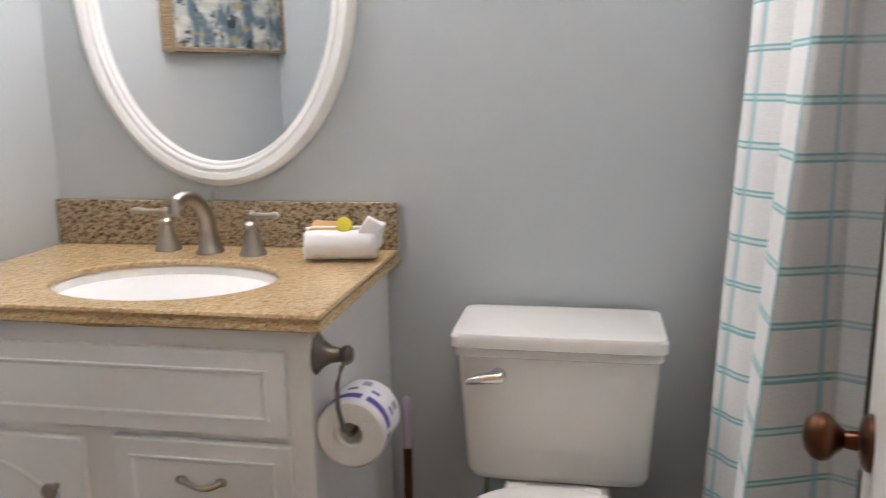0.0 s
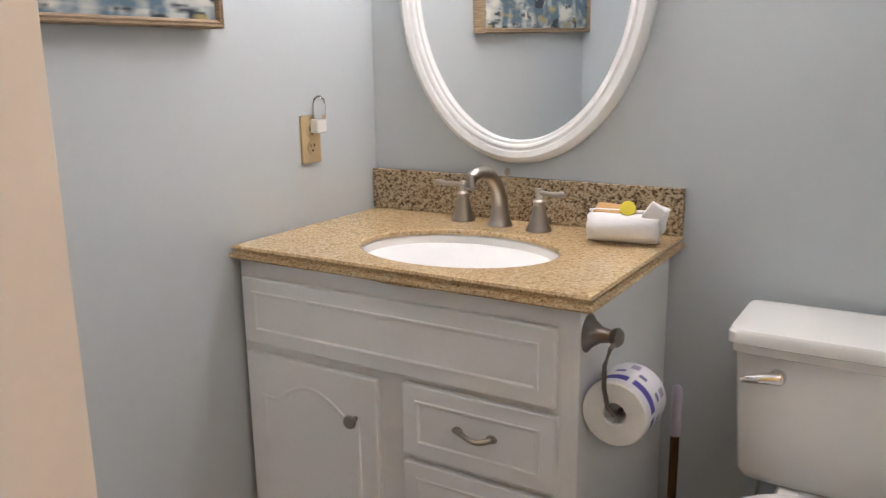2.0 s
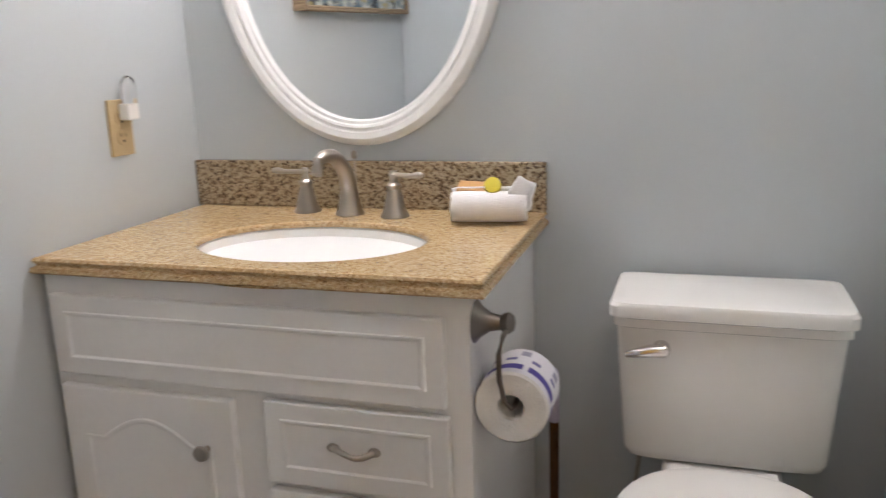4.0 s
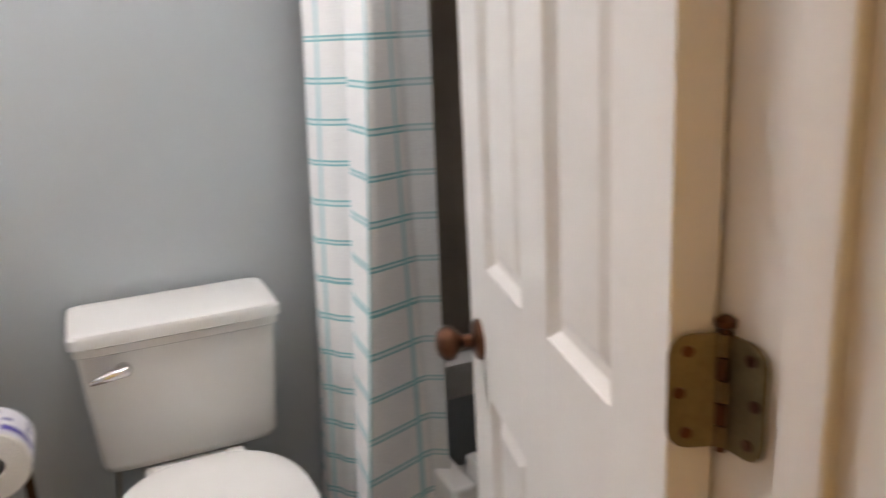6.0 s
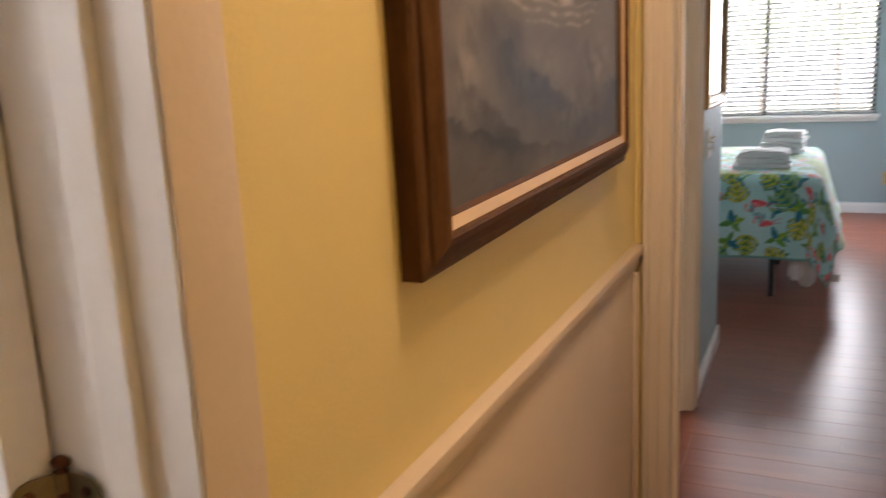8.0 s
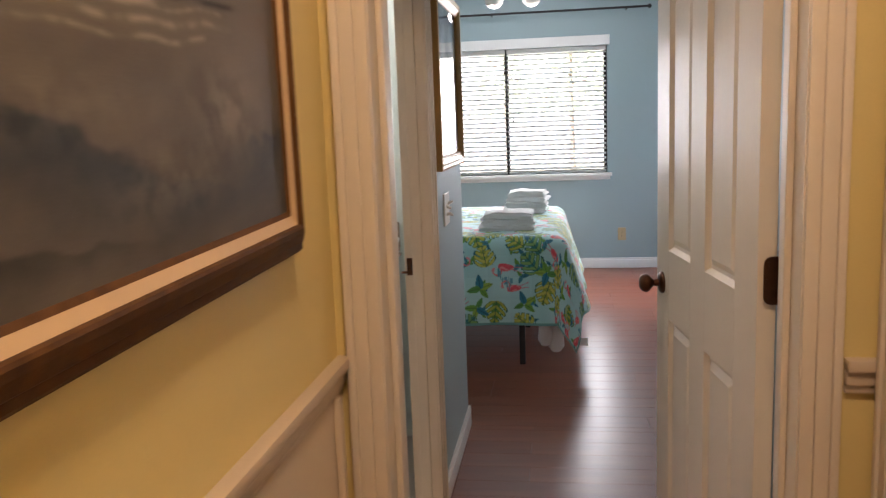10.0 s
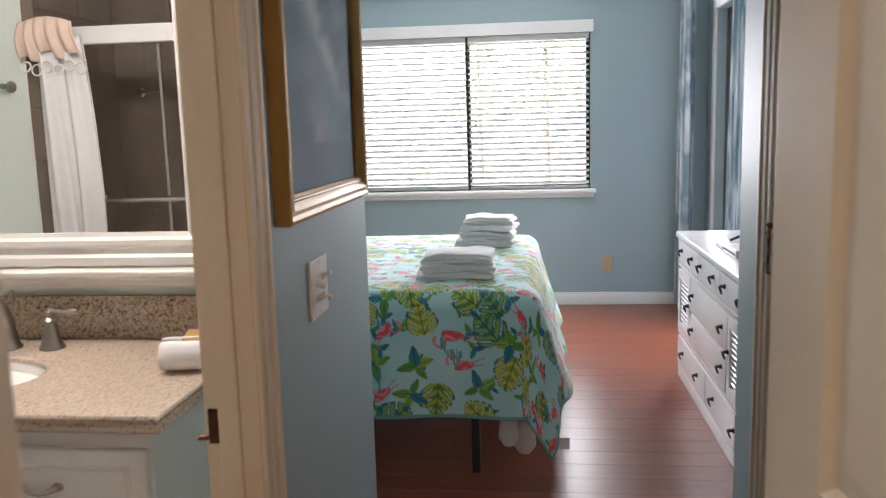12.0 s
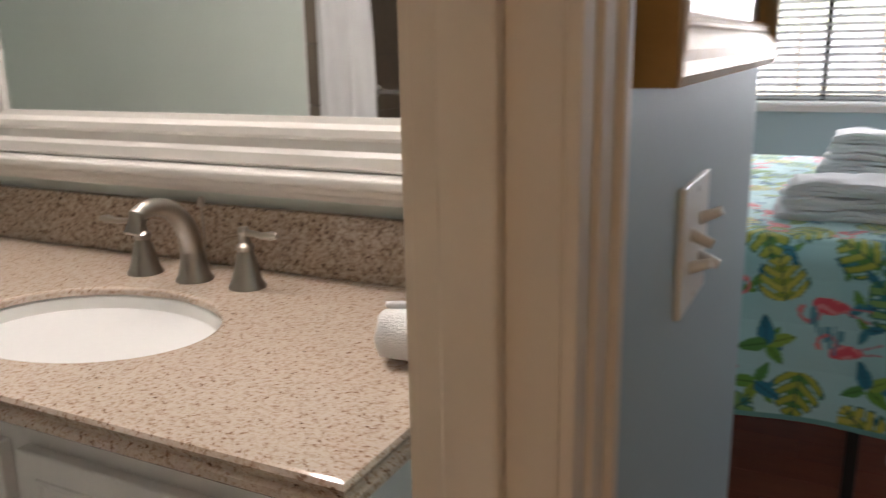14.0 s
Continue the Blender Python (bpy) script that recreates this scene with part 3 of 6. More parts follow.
# ---- window, blinds, patio door ----
def framed(e, name, x0, x1, y0, y1, z0, z1, w, m, along):
    """Four bars of a frame in the plane along y or x."""
    bm = bmesh.new()
    if along == "y":
        box(bm, x0, x1, y0, y0 + w, z0, z1, 0.002), box(bm, x0, x1, y1 - w, y1, z0, z1, 0.002)
        box(bm, x0, x1, y0 + w, y1 - w, z0, z0 + w, 0.002), box(bm, x0, x1, y0 + w, y1 - w, z1 - w, z1, 0.002)
    else:
        box(bm, x0, x0 + w, y0, y1, z0, z1, 0.002), box(bm, x1 - w, x1, y0, y1, z0, z1, 0.002)
        box(bm, x0 + w, x1 - w, y0, y1, z0, z0 + w, 0.002), box(bm, x0 + w, x1 - w, y0, y1, z1 - w, z1, 0.002)
    return part(name, bm, m, e)


WY0, WY1, WM, WZ0, WZ1 = -0.39, 1.37, 0.492, 0.86, 1.965
win = thing("window_1", (F_X + 0.07, 0.49, WZ0), "wide two-pane bedroom window with dark frame and white trim", "window", "", "structure")
framed(win, "window_frame", F_X + 0.085, F_X + 0.13, WY0, WM + 0.012, WZ0, WZ1, 0.028, DARK, "y")
framed(win, "window_frame", F_X + 0.06, F_X + 0.10, WM - 0.012, WY1, WZ0, WZ1, 0.028, DARK, "y")
for a, b, x in ((WY0 + 0.028, WM - 0.016, F_X + 0.108), (WM + 0.016, WY1 - 0.028, F_X + 0.08)):
    p = part("pane", bbox(x, x + 0.004, a, b, WZ0 + 0.028, WZ1 - 0.028), GLASS, win, "clear glass pane")
    p.visible_shadow = False
part("head_trim", bbox(F_X - 0.022, F_X, WY0 - 0.02, WY1 + 0.02, WZ1, WZ1 + 0.085, 0.004), WHITE, win, "white painted head board")
part("window_sill", bbox(F_X - 0.055, F_X + 0.06, WY0 - 0.035, WY1 + 0.035, WZ0 - 0.03, WZ0, 0.008), WHITE, win, "white painted sill")
part("apron", bbox(F_X - 0.016, F_X, WY0 - 0.02, WY1 + 0.02, WZ0 - 0.062, WZ0 - 0.03, 0.004), WHITE, win)
for a, b in ((WY0 + 0.012, WM - 0.008), (WM + 0.008, WY1 - 0.012)):
    bl = thing("window_blind", (F_X + 0.03, (a + b) / 2, WZ1), "white slatted window blind, lowered with open slats", "blind", "window blinds")
    part("head_rail", bbox(F_X + 0.008, F_X + 0.052, a, b, WZ1 - 0.04, WZ1 - 0.002, 0.003), SLATM, bl)
    part("bottom_rail", bbox(F_X + 0.012, F_X + 0.048, a, b, WZ0 + 0.006, WZ0 + 0.024, 0.004), SLATM, bl)
    n = 25
    me = None
    for k in range(n):
        z = WZ0 + 0.05 + k * (WZ1 - 0.05 - WZ0 - 0.05) / (n - 1)
        if me is None:
            bm = bmesh.new()
            prof = [(-0.025, -0.009), (-0.009, 0.0), (0.009, 0.0045), (0.025, 0.0065)]
            top = [[bm.verts.new((x, y, zz)) for x, zz in prof] for y in (a, b)]
            bot = [[bm.verts.new((x, y, zz - 0.0022)) for x, zz in prof] for y in (a, b)]
            for r0, r1 in ((top[0], top[1]), (bot[1], bot[0])):
                for j in range(3):
                    bm.faces.new((r0[j], r0[j + 1], r1[j + 1], r1[j]))
            bm.faces.new((top[0][0], top[1][0], bot[1][0], bot[0][0])), bm.faces.new((top[0][3], bot[0][3], bot[1][3], top[1][3]))
            s0 = part("slat", bm, SLATM, bl)
            me = s0.data
        else:
            s0 = new("slat", me)
            s0.parent, s0.matrix_parent_inverse = bl, bl.matrix_basis.inverted()
        s0.matrix_basis = Matrix.Translation((F_X + 0.03, 0, z))
    for y in (a + 0.09, (a + b) / 2, b - 0.09):
        part("ladder_cord", bbox(F_X + 0.007, F_X + 0.0085, y - 0.001, y + 0.001, WZ0 + 0.02, WZ1 - 0.03), SLATM, bl)
    part("pull_cord", tube(bmesh.new(), [(F_X + 0.0, b - 0.05, WZ1 - 0.03), (F_X + 0.0, b - 0.05, 1.36)], 0.0015, 6), SLATM, bl)
    part("tassel", lathe(bmesh.new(), ((0.003, 0.03), (0.007, 0.0), (0.006, -0.004)), Matrix.Translation((F_X, b - 0.05, 1.335)), 10), DARK, bl, "dark cord tassel")

rod = thing("curtain_rod", (F_X - 0.07, 0.3, 2.26), "thin black metal curtain rod above the window", "curtain rod")
part("rod", tube(bmesh.new(), [(F_X - 0.07, 1.9, 2.262), (F_X - 0.07, -0.73, 2.262)], 0.010), BLACK, rod)
for y in (-0.74, 1.91):
    part("finial", lathe(bmesh.new(), ((0.012, -0.012), (0.022, 0.0), (0.012, 0.014), (0.003, 0.02)), Matrix.Translation((F_X - 0.07, y, 2.262)) @ Matrix.Rotation(radians(90 if y < 0 else -90), 4, "X")), BLACK, rod, "", True)
for y in (-0.55, 0.6, 1.75):
    part("bracket", bbox(F_X - 0.078, F_X, y - 0.006, y + 0.006, 2.245, 2.257, 0.002), BLACK, rod)

patio = thing("door_patio", (6.7, P_Y - 0.06, 0), "dark bronze sliding glass patio door with white trim", "patio door", "", "structure")
framed(patio, "door_frame", 6.19, 6.96, P_Y - 0.06, P_Y - 0.02, 0.0, 2.05, 0.055, DARK, "x")
framed(patio, "door_frame", 6.92, 7.69, P_Y - 0.10, P_Y - 0.06, 0.0, 2.05, 0.055, DARK, "x")
for a, b, y in ((6.24, 6.91, P_Y - 0.042), (6.97, 7.34, P_Y - 0.082)):
    part("pane", bbox(a, b, y, y + 0.005, 0.055, 1.995), GLASS, patio, "clear glass pane").visible_shadow = False
part("wide_stile", bbox(7.34, 7.637, P_Y - 0.098, P_Y - 0.062, 0.056, 1.994, 0.003), DARK, patio, "dark bronze screen door stile")
bm = bbox(6.12, 6.19, P_Y, P_Y + 0.018, 0, 2.12, 0.003)
box(bm, 7.69, 7.76, P_Y, P_Y + 0.018, 0, 2.12, 0.003), box(bm, 6.19, 7.69, P_Y, P_Y + 0.018, 2.05, 2.12, 0.003)
part("casing", bm, WHITE, patio, "white painted casing")
part("pull_handle", bbox(7.28, 7.335, P_Y - 0.075, P_Y - 0.03, 0.93, 1.10, 0.005), BLACK, patio)


def drape(name, x0, x1, y, label, folds, seed):
    """A hanging curtain with soft folds and a brushed print."""
    e = thing(name, ((x0 + x1) / 2, y, 0), label, "curtain", "patio curtains")

    def where(u, v):
        ph = 6.283 * folds * u + 0.5 * np.sin(3 * v + seed)
        return x0 + (x1 - x0) * u + 0.012 * np.sin(2 * ph), y + (0.035 + 0.012 * (1 - v)) * np.sin(ph) + 0.01 * np.sin(9 * u + 2 * v), 0.03 + 2.17 * v

    def dye(u, v):
        n = fbm(u * 3.2 * (x1 - x0) / 0.35, v * 3.0, 1.4, seed)
        k = np.clip(0.5 + 1.6 * n, 0, 1)
        return 0.20 + 0.34 * k, 0.29 + 0.30 * k, 0.35 + 0.27 * k
    c = sheet("cloth", 90, 160, where, dye, LINEN, e)
    s = c.modifiers.new("thickness", "SOLIDIFY")
    s.thickness = 0.003
    return e


drape("curtain", 7.72, 7.92, -1.03, "grey-blue brushed print curtain hanging to the floor", 4, 3)
drape("curtain", 6.36, 6.76, -1.10, "grey-blue brushed print curtain beside the patio door", 6, 5)
rod = thing("curtain_rod", (6.9, -1.09, 2.23), "thin black metal curtain rod above the patio door", "curtain rod")
part("rod", tube(bmesh.new(), [(5.7, -1.10, 2.225), (7.92, -1.10, 2.225)], 0.010), BLACK, rod)
for x in (5.75, 7.9):
    part("bracket", bbox(x - 0.006, x + 0.006, P_Y, -1.092, 2.208, 2.218, 0.002), BLACK, rod)

# outdoors
structure("ground", bbox(8.2, 400, -300, 300, -3.2, -3.0), GRASS, "pale lawn and sand far below the window", "ground")
back = bpy.data.materials.new("bright_hazy_sky")
back.use_nodes = True
t = back.node_tree
t.nodes.remove(t.nodes["Principled BSDF"])
em = t.nodes.new("ShaderNodeEmission")
em.inputs[0].default_value, em.inputs[1].default_value = (0.97, 0.98, 1.0, 1), 0.40
t.links.new(em.outputs[0], t.nodes["Material Output"].inputs[0])
structure("backdrop", bbox(90, 90.2, -120, 120, -10, 80), back, "bright hazy sky beyond the trees", "backdrop")
structure("backdrop_side", bbox(-60, 90, -70.2, -70, -10, 60), back, "bright hazy sky beyond the patio", "backdrop")


def tree(x, y, h, seed):
    rng = random.Random(seed)
    e = thing("tree", (x, y, -3), "tall sunlit tree with an uneven pale green crown", "tree", "garden trees")
    bm = tube(bmesh.new(), [(x, y, -3), (x + 0.1, y + 0.1, -3 + h * 0.5), (x, y + 0.2, -3 + h * 0.85)], [0.22, 0.15, 0.05], 8)
    for k in range(9):
        z = -3 + h * (0.4 + 0.055 * k)
        a = rng.random() * 6.28
        r = h * 0.22 * (1 - 0.06 * k)
        tube(bm, [(x, y, z), (x + r * 0.5 * math.cos(a), y + r * 0.5 * math.sin(a), z + 0.3), (x + r * math.cos(a), y + r * math.sin(a), z + 0.9)], [0.07, 0.045, 0.015], 5)
    part("trunk", bm, BARK, e)
    v, f = [], []
    for k in range(2600):
        a, zz = rng.random() * 6.28, rng.random()
        r = h * 0.34 * (1 - 0.35 * zz) * math.sqrt(rng.random()) * (0.75 + 0.25 * math.sin(5 * a + 7 * zz))
        c = Vector((x + r * math.cos(a), y + r * math.sin(a), -3 + h * (0.38 + 0.62 * zz)))
        d1 = Vector((rng.uniform(-1, 1), rng.uniform(-1, 1), rng.uniform(-1, 1))).normalized() * 0.16
        d2 = d1.orthogonal().normalized() * 0.08
        i = len(v)
        v += [c - d1, c + d2, c + d1, c - d2]
        f.append((i, i + 1, i + 2, i + 3))
    me = bpy.data.meshes.new("crown")
    me.from_pydata(v, [], f)
    me.materials.append(LEAFM)
    cr = new("crown", me)
    cr.parent, cr.matrix_parent_inverse = e, e.matrix_basis.inverted()
    return e


for k, (x, y, h) in enumerate(((46, -4.5, 13.0), (58, -1.0, 13.5), (66, -9.5, 16.0), (74, 4.5, 13.0))):
    tree(x, y, h, k)


# ---- wall plates ----
def plate(name, at, yaw, wide, tall, m, label, toggles=(), outlet=False):
    """A wall plate facing local -y; toggles: places (x, z) of levers."""
    e = thing(name, (0, 0, 0), label, "outlet" if outlet else "light switch")
    part("cover", bbox(-wide / 2, wide / 2, -0.006, 0.0, -tall / 2, tall / 2, 0.0025, 3), m, e)
    for x, z, up in toggles:
        part("toggle", tube(bmesh.new(), [(x, -0.004, z), (x, -0.024, z + up * 1.4)], [0.0062, 0.0046], 10), m, e, "", True)
    if outlet:
        for z in (0.02, -0.02):
            f = part("socket", lathe(bmesh.new(), ((0.0165, 0.0), (0.0165, 0.0085)), Matrix.Translation((0, 0, z)) @ Matrix.Rotation(radians(90), 4, "X"), 20), m, e, "", True)
            bm = bmesh.new()
            for x in (-0.0065, 0.0065):
                box(bm, x - 0.0011, x + 0.0011, -0.0092, -0.0085, z + 0.001, z + 0.009)
            box(bm, -0.0024, 0.0024, -0.0092, -0.0085, z - 0.010, z - 0.005)
            part("slots", bm, SLOT, f, "dark slots")
    for z in ((0.048, -0.048) if not outlet else (0.0,)):
        part("screw", lathe(bmesh.new(), ((0.003, 0.0055), (0.003, 0.0068)), Matrix.Translation((0, 0, z * tall / 0.114)) @ Matrix.Rotation(radians(90), 4, "X"), 10), m, e)
    e.matrix_basis = Matrix.Translation(at) @ Matrix.Rotation(radians(yaw), 4, "Z")
    return e


plate("light_switch", (3.555, S_Y, 1.018), 0, 0.125, 0.116, WPLASTIC, "white double light switch on the blue wall", ((-0.023, 0.012, -0.006), (0.023, 0.016, 0.007), (-0.023, -0.02, 0.005), (0.023, -0.018, -0.006)))
plate("light_switch", (2.50, S_Y, 1.024), 0, 0.074, 0.118, IVORY, "ivory single light switch beside the bathroom door", ((0.0, 0.0, 0.008),))
plate("wall_outlet", (L_X, 1.797, 1.043), 90, 0.070, 0.116, IVORY, "ivory wall outlet above the granite counter", (), True)
plate("wall_outlet", (F_X, -0.510, 0.307), -90, 0.070, 0.114, IVORY, "ivory wall outlet near the baseboard", (), True)
nl = thing("night_light", (L_X + 0.02, 1.807, 1.075), "small white plug-in night light with clear shade", "night light")
part("body", bbox(L_X + 0.0065, L_X + 0.032, 1.792, 1.828, 1.058, 1.092, 0.006, 3), WPLASTIC, nl)
part("shade", lathe(bmesh.new(), ((0.015, 0.0), (0.0165, 0.03), (0.013, 0.048), (0.004, 0.056)), Matrix.Translation((L_X + 0.022, 1.812, 1.092)), 20), GLASS, nl, "clear plastic shade", True)

st = thing("strike_plate", (T1, 0.51, 0.86), "dark bronze strike plate on the door jamb", "strike plate")
part("plate", bbox(T1 - 0.002, T1 + 0.001, 0.497, 0.536, 0.842, 0.899, 0.0008), BRONZE, st)
part("lip", tube(bmesh.new(), [(T1 - 0.001, 0.536, 0.852), (T1 - 0.004, 0.552, 0.852), (T1 + 0.006, 0.556, 0.852)], [0.004, 0.004, 0.003], 8), BRONZE, st)
part("latch_hole", bbox(T1 - 0.003, T1 - 0.0021, 0.506, 0.522, 0.858, 0.882), SLOT, st, "dark latch hole")


# ---- pictures ----
SCOOP = ((0.0, 0.0), (0.0, 0.92), (0.18, 1.0), (0.42, 0.93), (0.62, 0.97), (0.88, 0.80), (1.0, 0.70), (1.0, 0.0))
REVERSE = ((0.0, 0.0), (0.0, 0.56), (0.10, 0.64), (0.30, 0.66), (0.36, 0.76), (0.70, 0.95), (0.88, 1.0), (0.97, 0.97), (1.0, 0.88), (1.0, 0.0))


def picture(name, wide, tall, bars, deep, art, m_art, label, glazed=False, category="painting", nu=150, nv=110, profile=SCOOP):
    """A framed picture in the local xz plane, facing -y, its back at y=0. bars: rows of (width, depth in front, material)."""
    e = thing(name, (0, 0, 0), label, category)
    off = 0.0
    for nm, w, d, m in bars:
        bm = bmesh.new()
        o, i = off, off + w
        sections = [(f, d * g) for f, g in (profile if off == 0 or profile is SCOOP else ((0.0, 0.0), (0.0, 1.0), (1.0, 0.88), (1.0, 0.0)))]
        rings = []
        for f, dep in sections:
            q = o + (i - o) * f
            rings.append([bm.verts.new(c) for c in ((q, -dep, q), (wide - q, -dep, q), (wide - q, -dep, tall - q), (q, -dep, tall - q))])
        for a, b in zip(rings, rings[1:]):
            for k in range(4):
                bm.faces.new((a[k], a[(k + 1) % 4], b[(k + 1) % 4], b[k]))
        part(nm, bm, m, e)
        off = i
    o = off - 0.002
    part("backing", bbox(0.01, wide - 0.01, -0.006, -0.002, 0.01, tall - 0.01), CREAM, e)
    depth = deep
    sheet("canvas", nu, nv, lambda u, v: (o + (wide - 2 * o) * u, 0 * u - depth, o + (tall - 2 * o) * v), art, m_art, e)
    if glazed:
        g = part("glazing", bbox(o, wide - o, -depth - 0.006, -depth - 0.004, o, tall - o), GLASS_P, e, "clear picture glass")
        g.visible_shadow = False
    return e


def mixc(a, b, k):
    k = np.clip(k, 0, 1)
    return tuple(x * (1 - k) + y * k for x, y in zip(a, b))


def stormy(u, v):
    """A grey swell: blue-grey ridges falling to one side, dark weed below, and a low breaking wave across the middle."""
    n, n2, n3 = fbm(u * 1.3, v * 1.5, 1.2, 11, 5), fbm(u * 1.8, v * 1.8, 2.6, 12, 5), fbm(u * 3.0 + v, v * 2.0, 4.0, 13, 4)
    c = mixc((0.085, 0.073, 0.066), (0.140, 0.122, 0.110), 0.5 + 0.9 * n + 0.5 * (v - 0.2))
    line = 0.418 - 0.012 * (u - 0.5) + 0.008 * np.sin(9 * u) - 0.004 * n2
    under = 1 / (1 + np.exp((v - line + 0.05) / 0.03))

    def ridge(u0, v0, slope, bend, w, reach, col, k):
        """A soft-edged slope: hard above its crest, fading below it."""
        d = v - (v0 - slope * (u - u0) + bend * (u - u0) ** 2 + 0.022 * n2 + 0.012 * n3)
        body = np.where(d > 0, np.exp(-(d / (0.09 * w)) ** 2), np.exp(-(d / w) ** 2))
        return mixc(c, col, k * body * np.exp(-((u - u0 - 0.1) / reach) ** 2) * under * np.clip(0.85 + 0.6 * n2, 0, 1))
    c = ridge(0.28, 0.285, 0.52, 0.25, 0.13, 0.26, (0.022, 0.029, 0.040), 1.0)
    c = ridge(0.10, 0.24, 0.85, 0.5, 0.12, 0.14, (0.026, 0.026, 0.020), 1.0)
    c = ridge(0.52, 0.16, 0.30, 0.2, 0.07, 0.20, (0.028, 0.036, 0.050), 1.0)
    c = ridge(0.80, 0.17, -0.12, -0.8, 0.10, 0.11, (0.026, 0.036, 0.054), 1.0)
    c = ridge(0.12, 0.125, 0.28, 0.2, 0.035, 0.30, (0.026, 0.026, 0.027), 1.0)
    c = ridge(0.16, 0.44, 0.70, 0.0, 0.16, 0.07, (0.026, 0.028, 0.034), 1.0)
    for x0, y0, wx, wy, k in ((0.09, 0.27, 0.04, 0.09, 0.6), (0.80, 0.24, 0.10, 0.07, 0.5), (0.40, 0.25, 0.14, 0.04, 0.25), (0.62, 0.13, 0.12, 0.05, 0.35), (0.12, 0.43, 0.06, 0.06, 0.5)):
        c = mixc(c, (0.27, 0.24, 0.205), k * np.exp(-((u - x0) / wx) ** 2 - ((v - y0) / wy) ** 2) * np.clip(0.55 + 1.3 * n3, 0, 1))
    span = 1 / (1 + np.exp(-(u - 0.215) / 0.008)) / (1 + np.exp((u - 0.84) / 0.008))
    c = mixc(c, (0.135, 0.120, 0.110), 0.6 / (1 + np.exp(-(v - line - 0.03) / 0.015)))
    c = mixc(c, (0.13, 0.115, 0.10), 0.8 * np.exp(-((v - line + 0.03) / 0.035) ** 2) * span)
    c = mixc(c, (0.025, 0.023, 0.023), 0.95 * np.exp(-((v - line - 0.012) / 0.006) ** 2) * span * np.clip(0.7 + n2, 0, 1))
    for off, w, a, b, k in ((0.010, 0.0045, 0.23, 0.80, 0.7), (0.034, 0.006, 0.23, 0.83, 0.75), (0.060, 0.005, 0.34, 0.74, 0.6)):
        c = mixc(c, (0.30, 0.27, 0.23), k * np.exp(-((v - line + off + 0.03 * np.clip(u - 0.62, 0, 1) * -1 + 0.004 * np.sin(40 * u)) / w) ** 2) * (u > a) * (u < b) * np.clip(0.6 + 1.2 * n3, 0.15, 1))
    for a in (0.42, 0.57):
        c = mixc(c, (0.36, 0.325, 0.29), (np.abs(u - a) < 0.055) * np.exp(-((v - line - 0.004) / 0.012) ** 2) * (1 - ((u - a) / 0.055) ** 2))
    sign = np.exp(-((v - 0.052 - 0.22 * (u - 0.11) - 0.006 * np.sin(120 * u)) / 0.004) ** 2) * (u > 0.085) * (u < 0.145)
    return mixc(c, (0.09, 0.06, 0.045), sign)


def night_sea(u, v):
    n = fbm(u * 1.1, v * 1.3, 1.2, 21, 4)
    c = mixc((0.02, 0.055, 0.10), (0.06, 0.125, 0.19), 0.5 + n + 0.4 * (v - 0.5))
    w = np.exp(-((v - 0.60 + 0.55 * (u - 0.5) - 0.12 * n) / 0.10) ** 2) * np.exp(-((u - 0.55) / 0.30) ** 2)
    c = mixc(c, (0.50, 0.53, 0.55), 0.95 * w * np.clip(0.75 + n, 0, 1))
    c = mixc(c, (0.22, 0.27, 0.31), 0.7 * np.exp(-((v - 0.88 + 0.2 * u) / 0.09) ** 2) * np.clip(0.4 + 1.4 * n, 0, 1))
    c = mixc(c, (0.13, 0.145, 0.19), 0.8 * np.exp(-((u - 0.38 - 0.3 * (0.5 - v)) / 0.12) ** 2) * (v < 0.52) * (v > 0.17) * np.clip(0.6 + n, 0, 1))
    return mixc(c, (0.03, 0.06, 0.10), (v < 0.17) * 0.7)


def strokes(u, v):
    n, n2 = fbm(u * 2.4, v * 1.2, 2.2, 31, 4), fbm(u * 1.1, v * 3.0, 3.0, 32, 3)
    c = mixc((0.45, 0.47, 0.45), (0.09, 0.15, 0.20), 0.5 + 1.7 * n)
    c = mixc(c, (0.62, 0.60, 0.53), np.clip(2.2 * n2 - 0.3, 0, 1))
    c = mixc(c, (0.03, 0.045, 0.06), np.clip(2.6 * (n2 * n) * 3 - 0.4, 0, 1))
    return mixc(c, (0.42, 0.34, 0.14), np.clip(-2.4 * n2 - 1.0, 0, 0.8))


pic = picture("hall_painting", 0.940, 0.69, (("frame", 0.043, 0.042, WALNUT), ("liner", 0.013, 0.035, LINER), ("lip", 0.006, 0.031, WALNUT)), 0.027, stormy, CANVAS, "grey stormy seascape in a dark walnut frame with gold liner", nu=330, nv=260, profile=REVERSE)
pic.matrix_basis = Matrix.Translation((0.781, W_Y, 1.132)) @ Matrix.Rotation(radians(-1.2), 4, "Y")
pic = picture("bedroom_picture", 0.64, 0.62, (("frame", 0.036, 0.030, GILT), ("lip", 0.012, 0.022, GILT)), 0.008, night_sea, ARTP, "dark blue sea print under glass in a gilt frame", True, "picture")
pic.matrix_basis = Matrix.Translation((3.315, S_Y, 1.167))
pic = picture("bathroom_picture", 0.91, 0.62, (("frame", 0.018, 0.042, RUSTIC),), 0.032, strokes, CANVAS, "abstract blue and white brushwork in a rustic oak frame", nu=200, nv=140)
pic.matrix_basis = Matrix.Translation((L_X, 0.595, 1.297)) @ Matrix.Rotation(radians(90), 4, "Z")


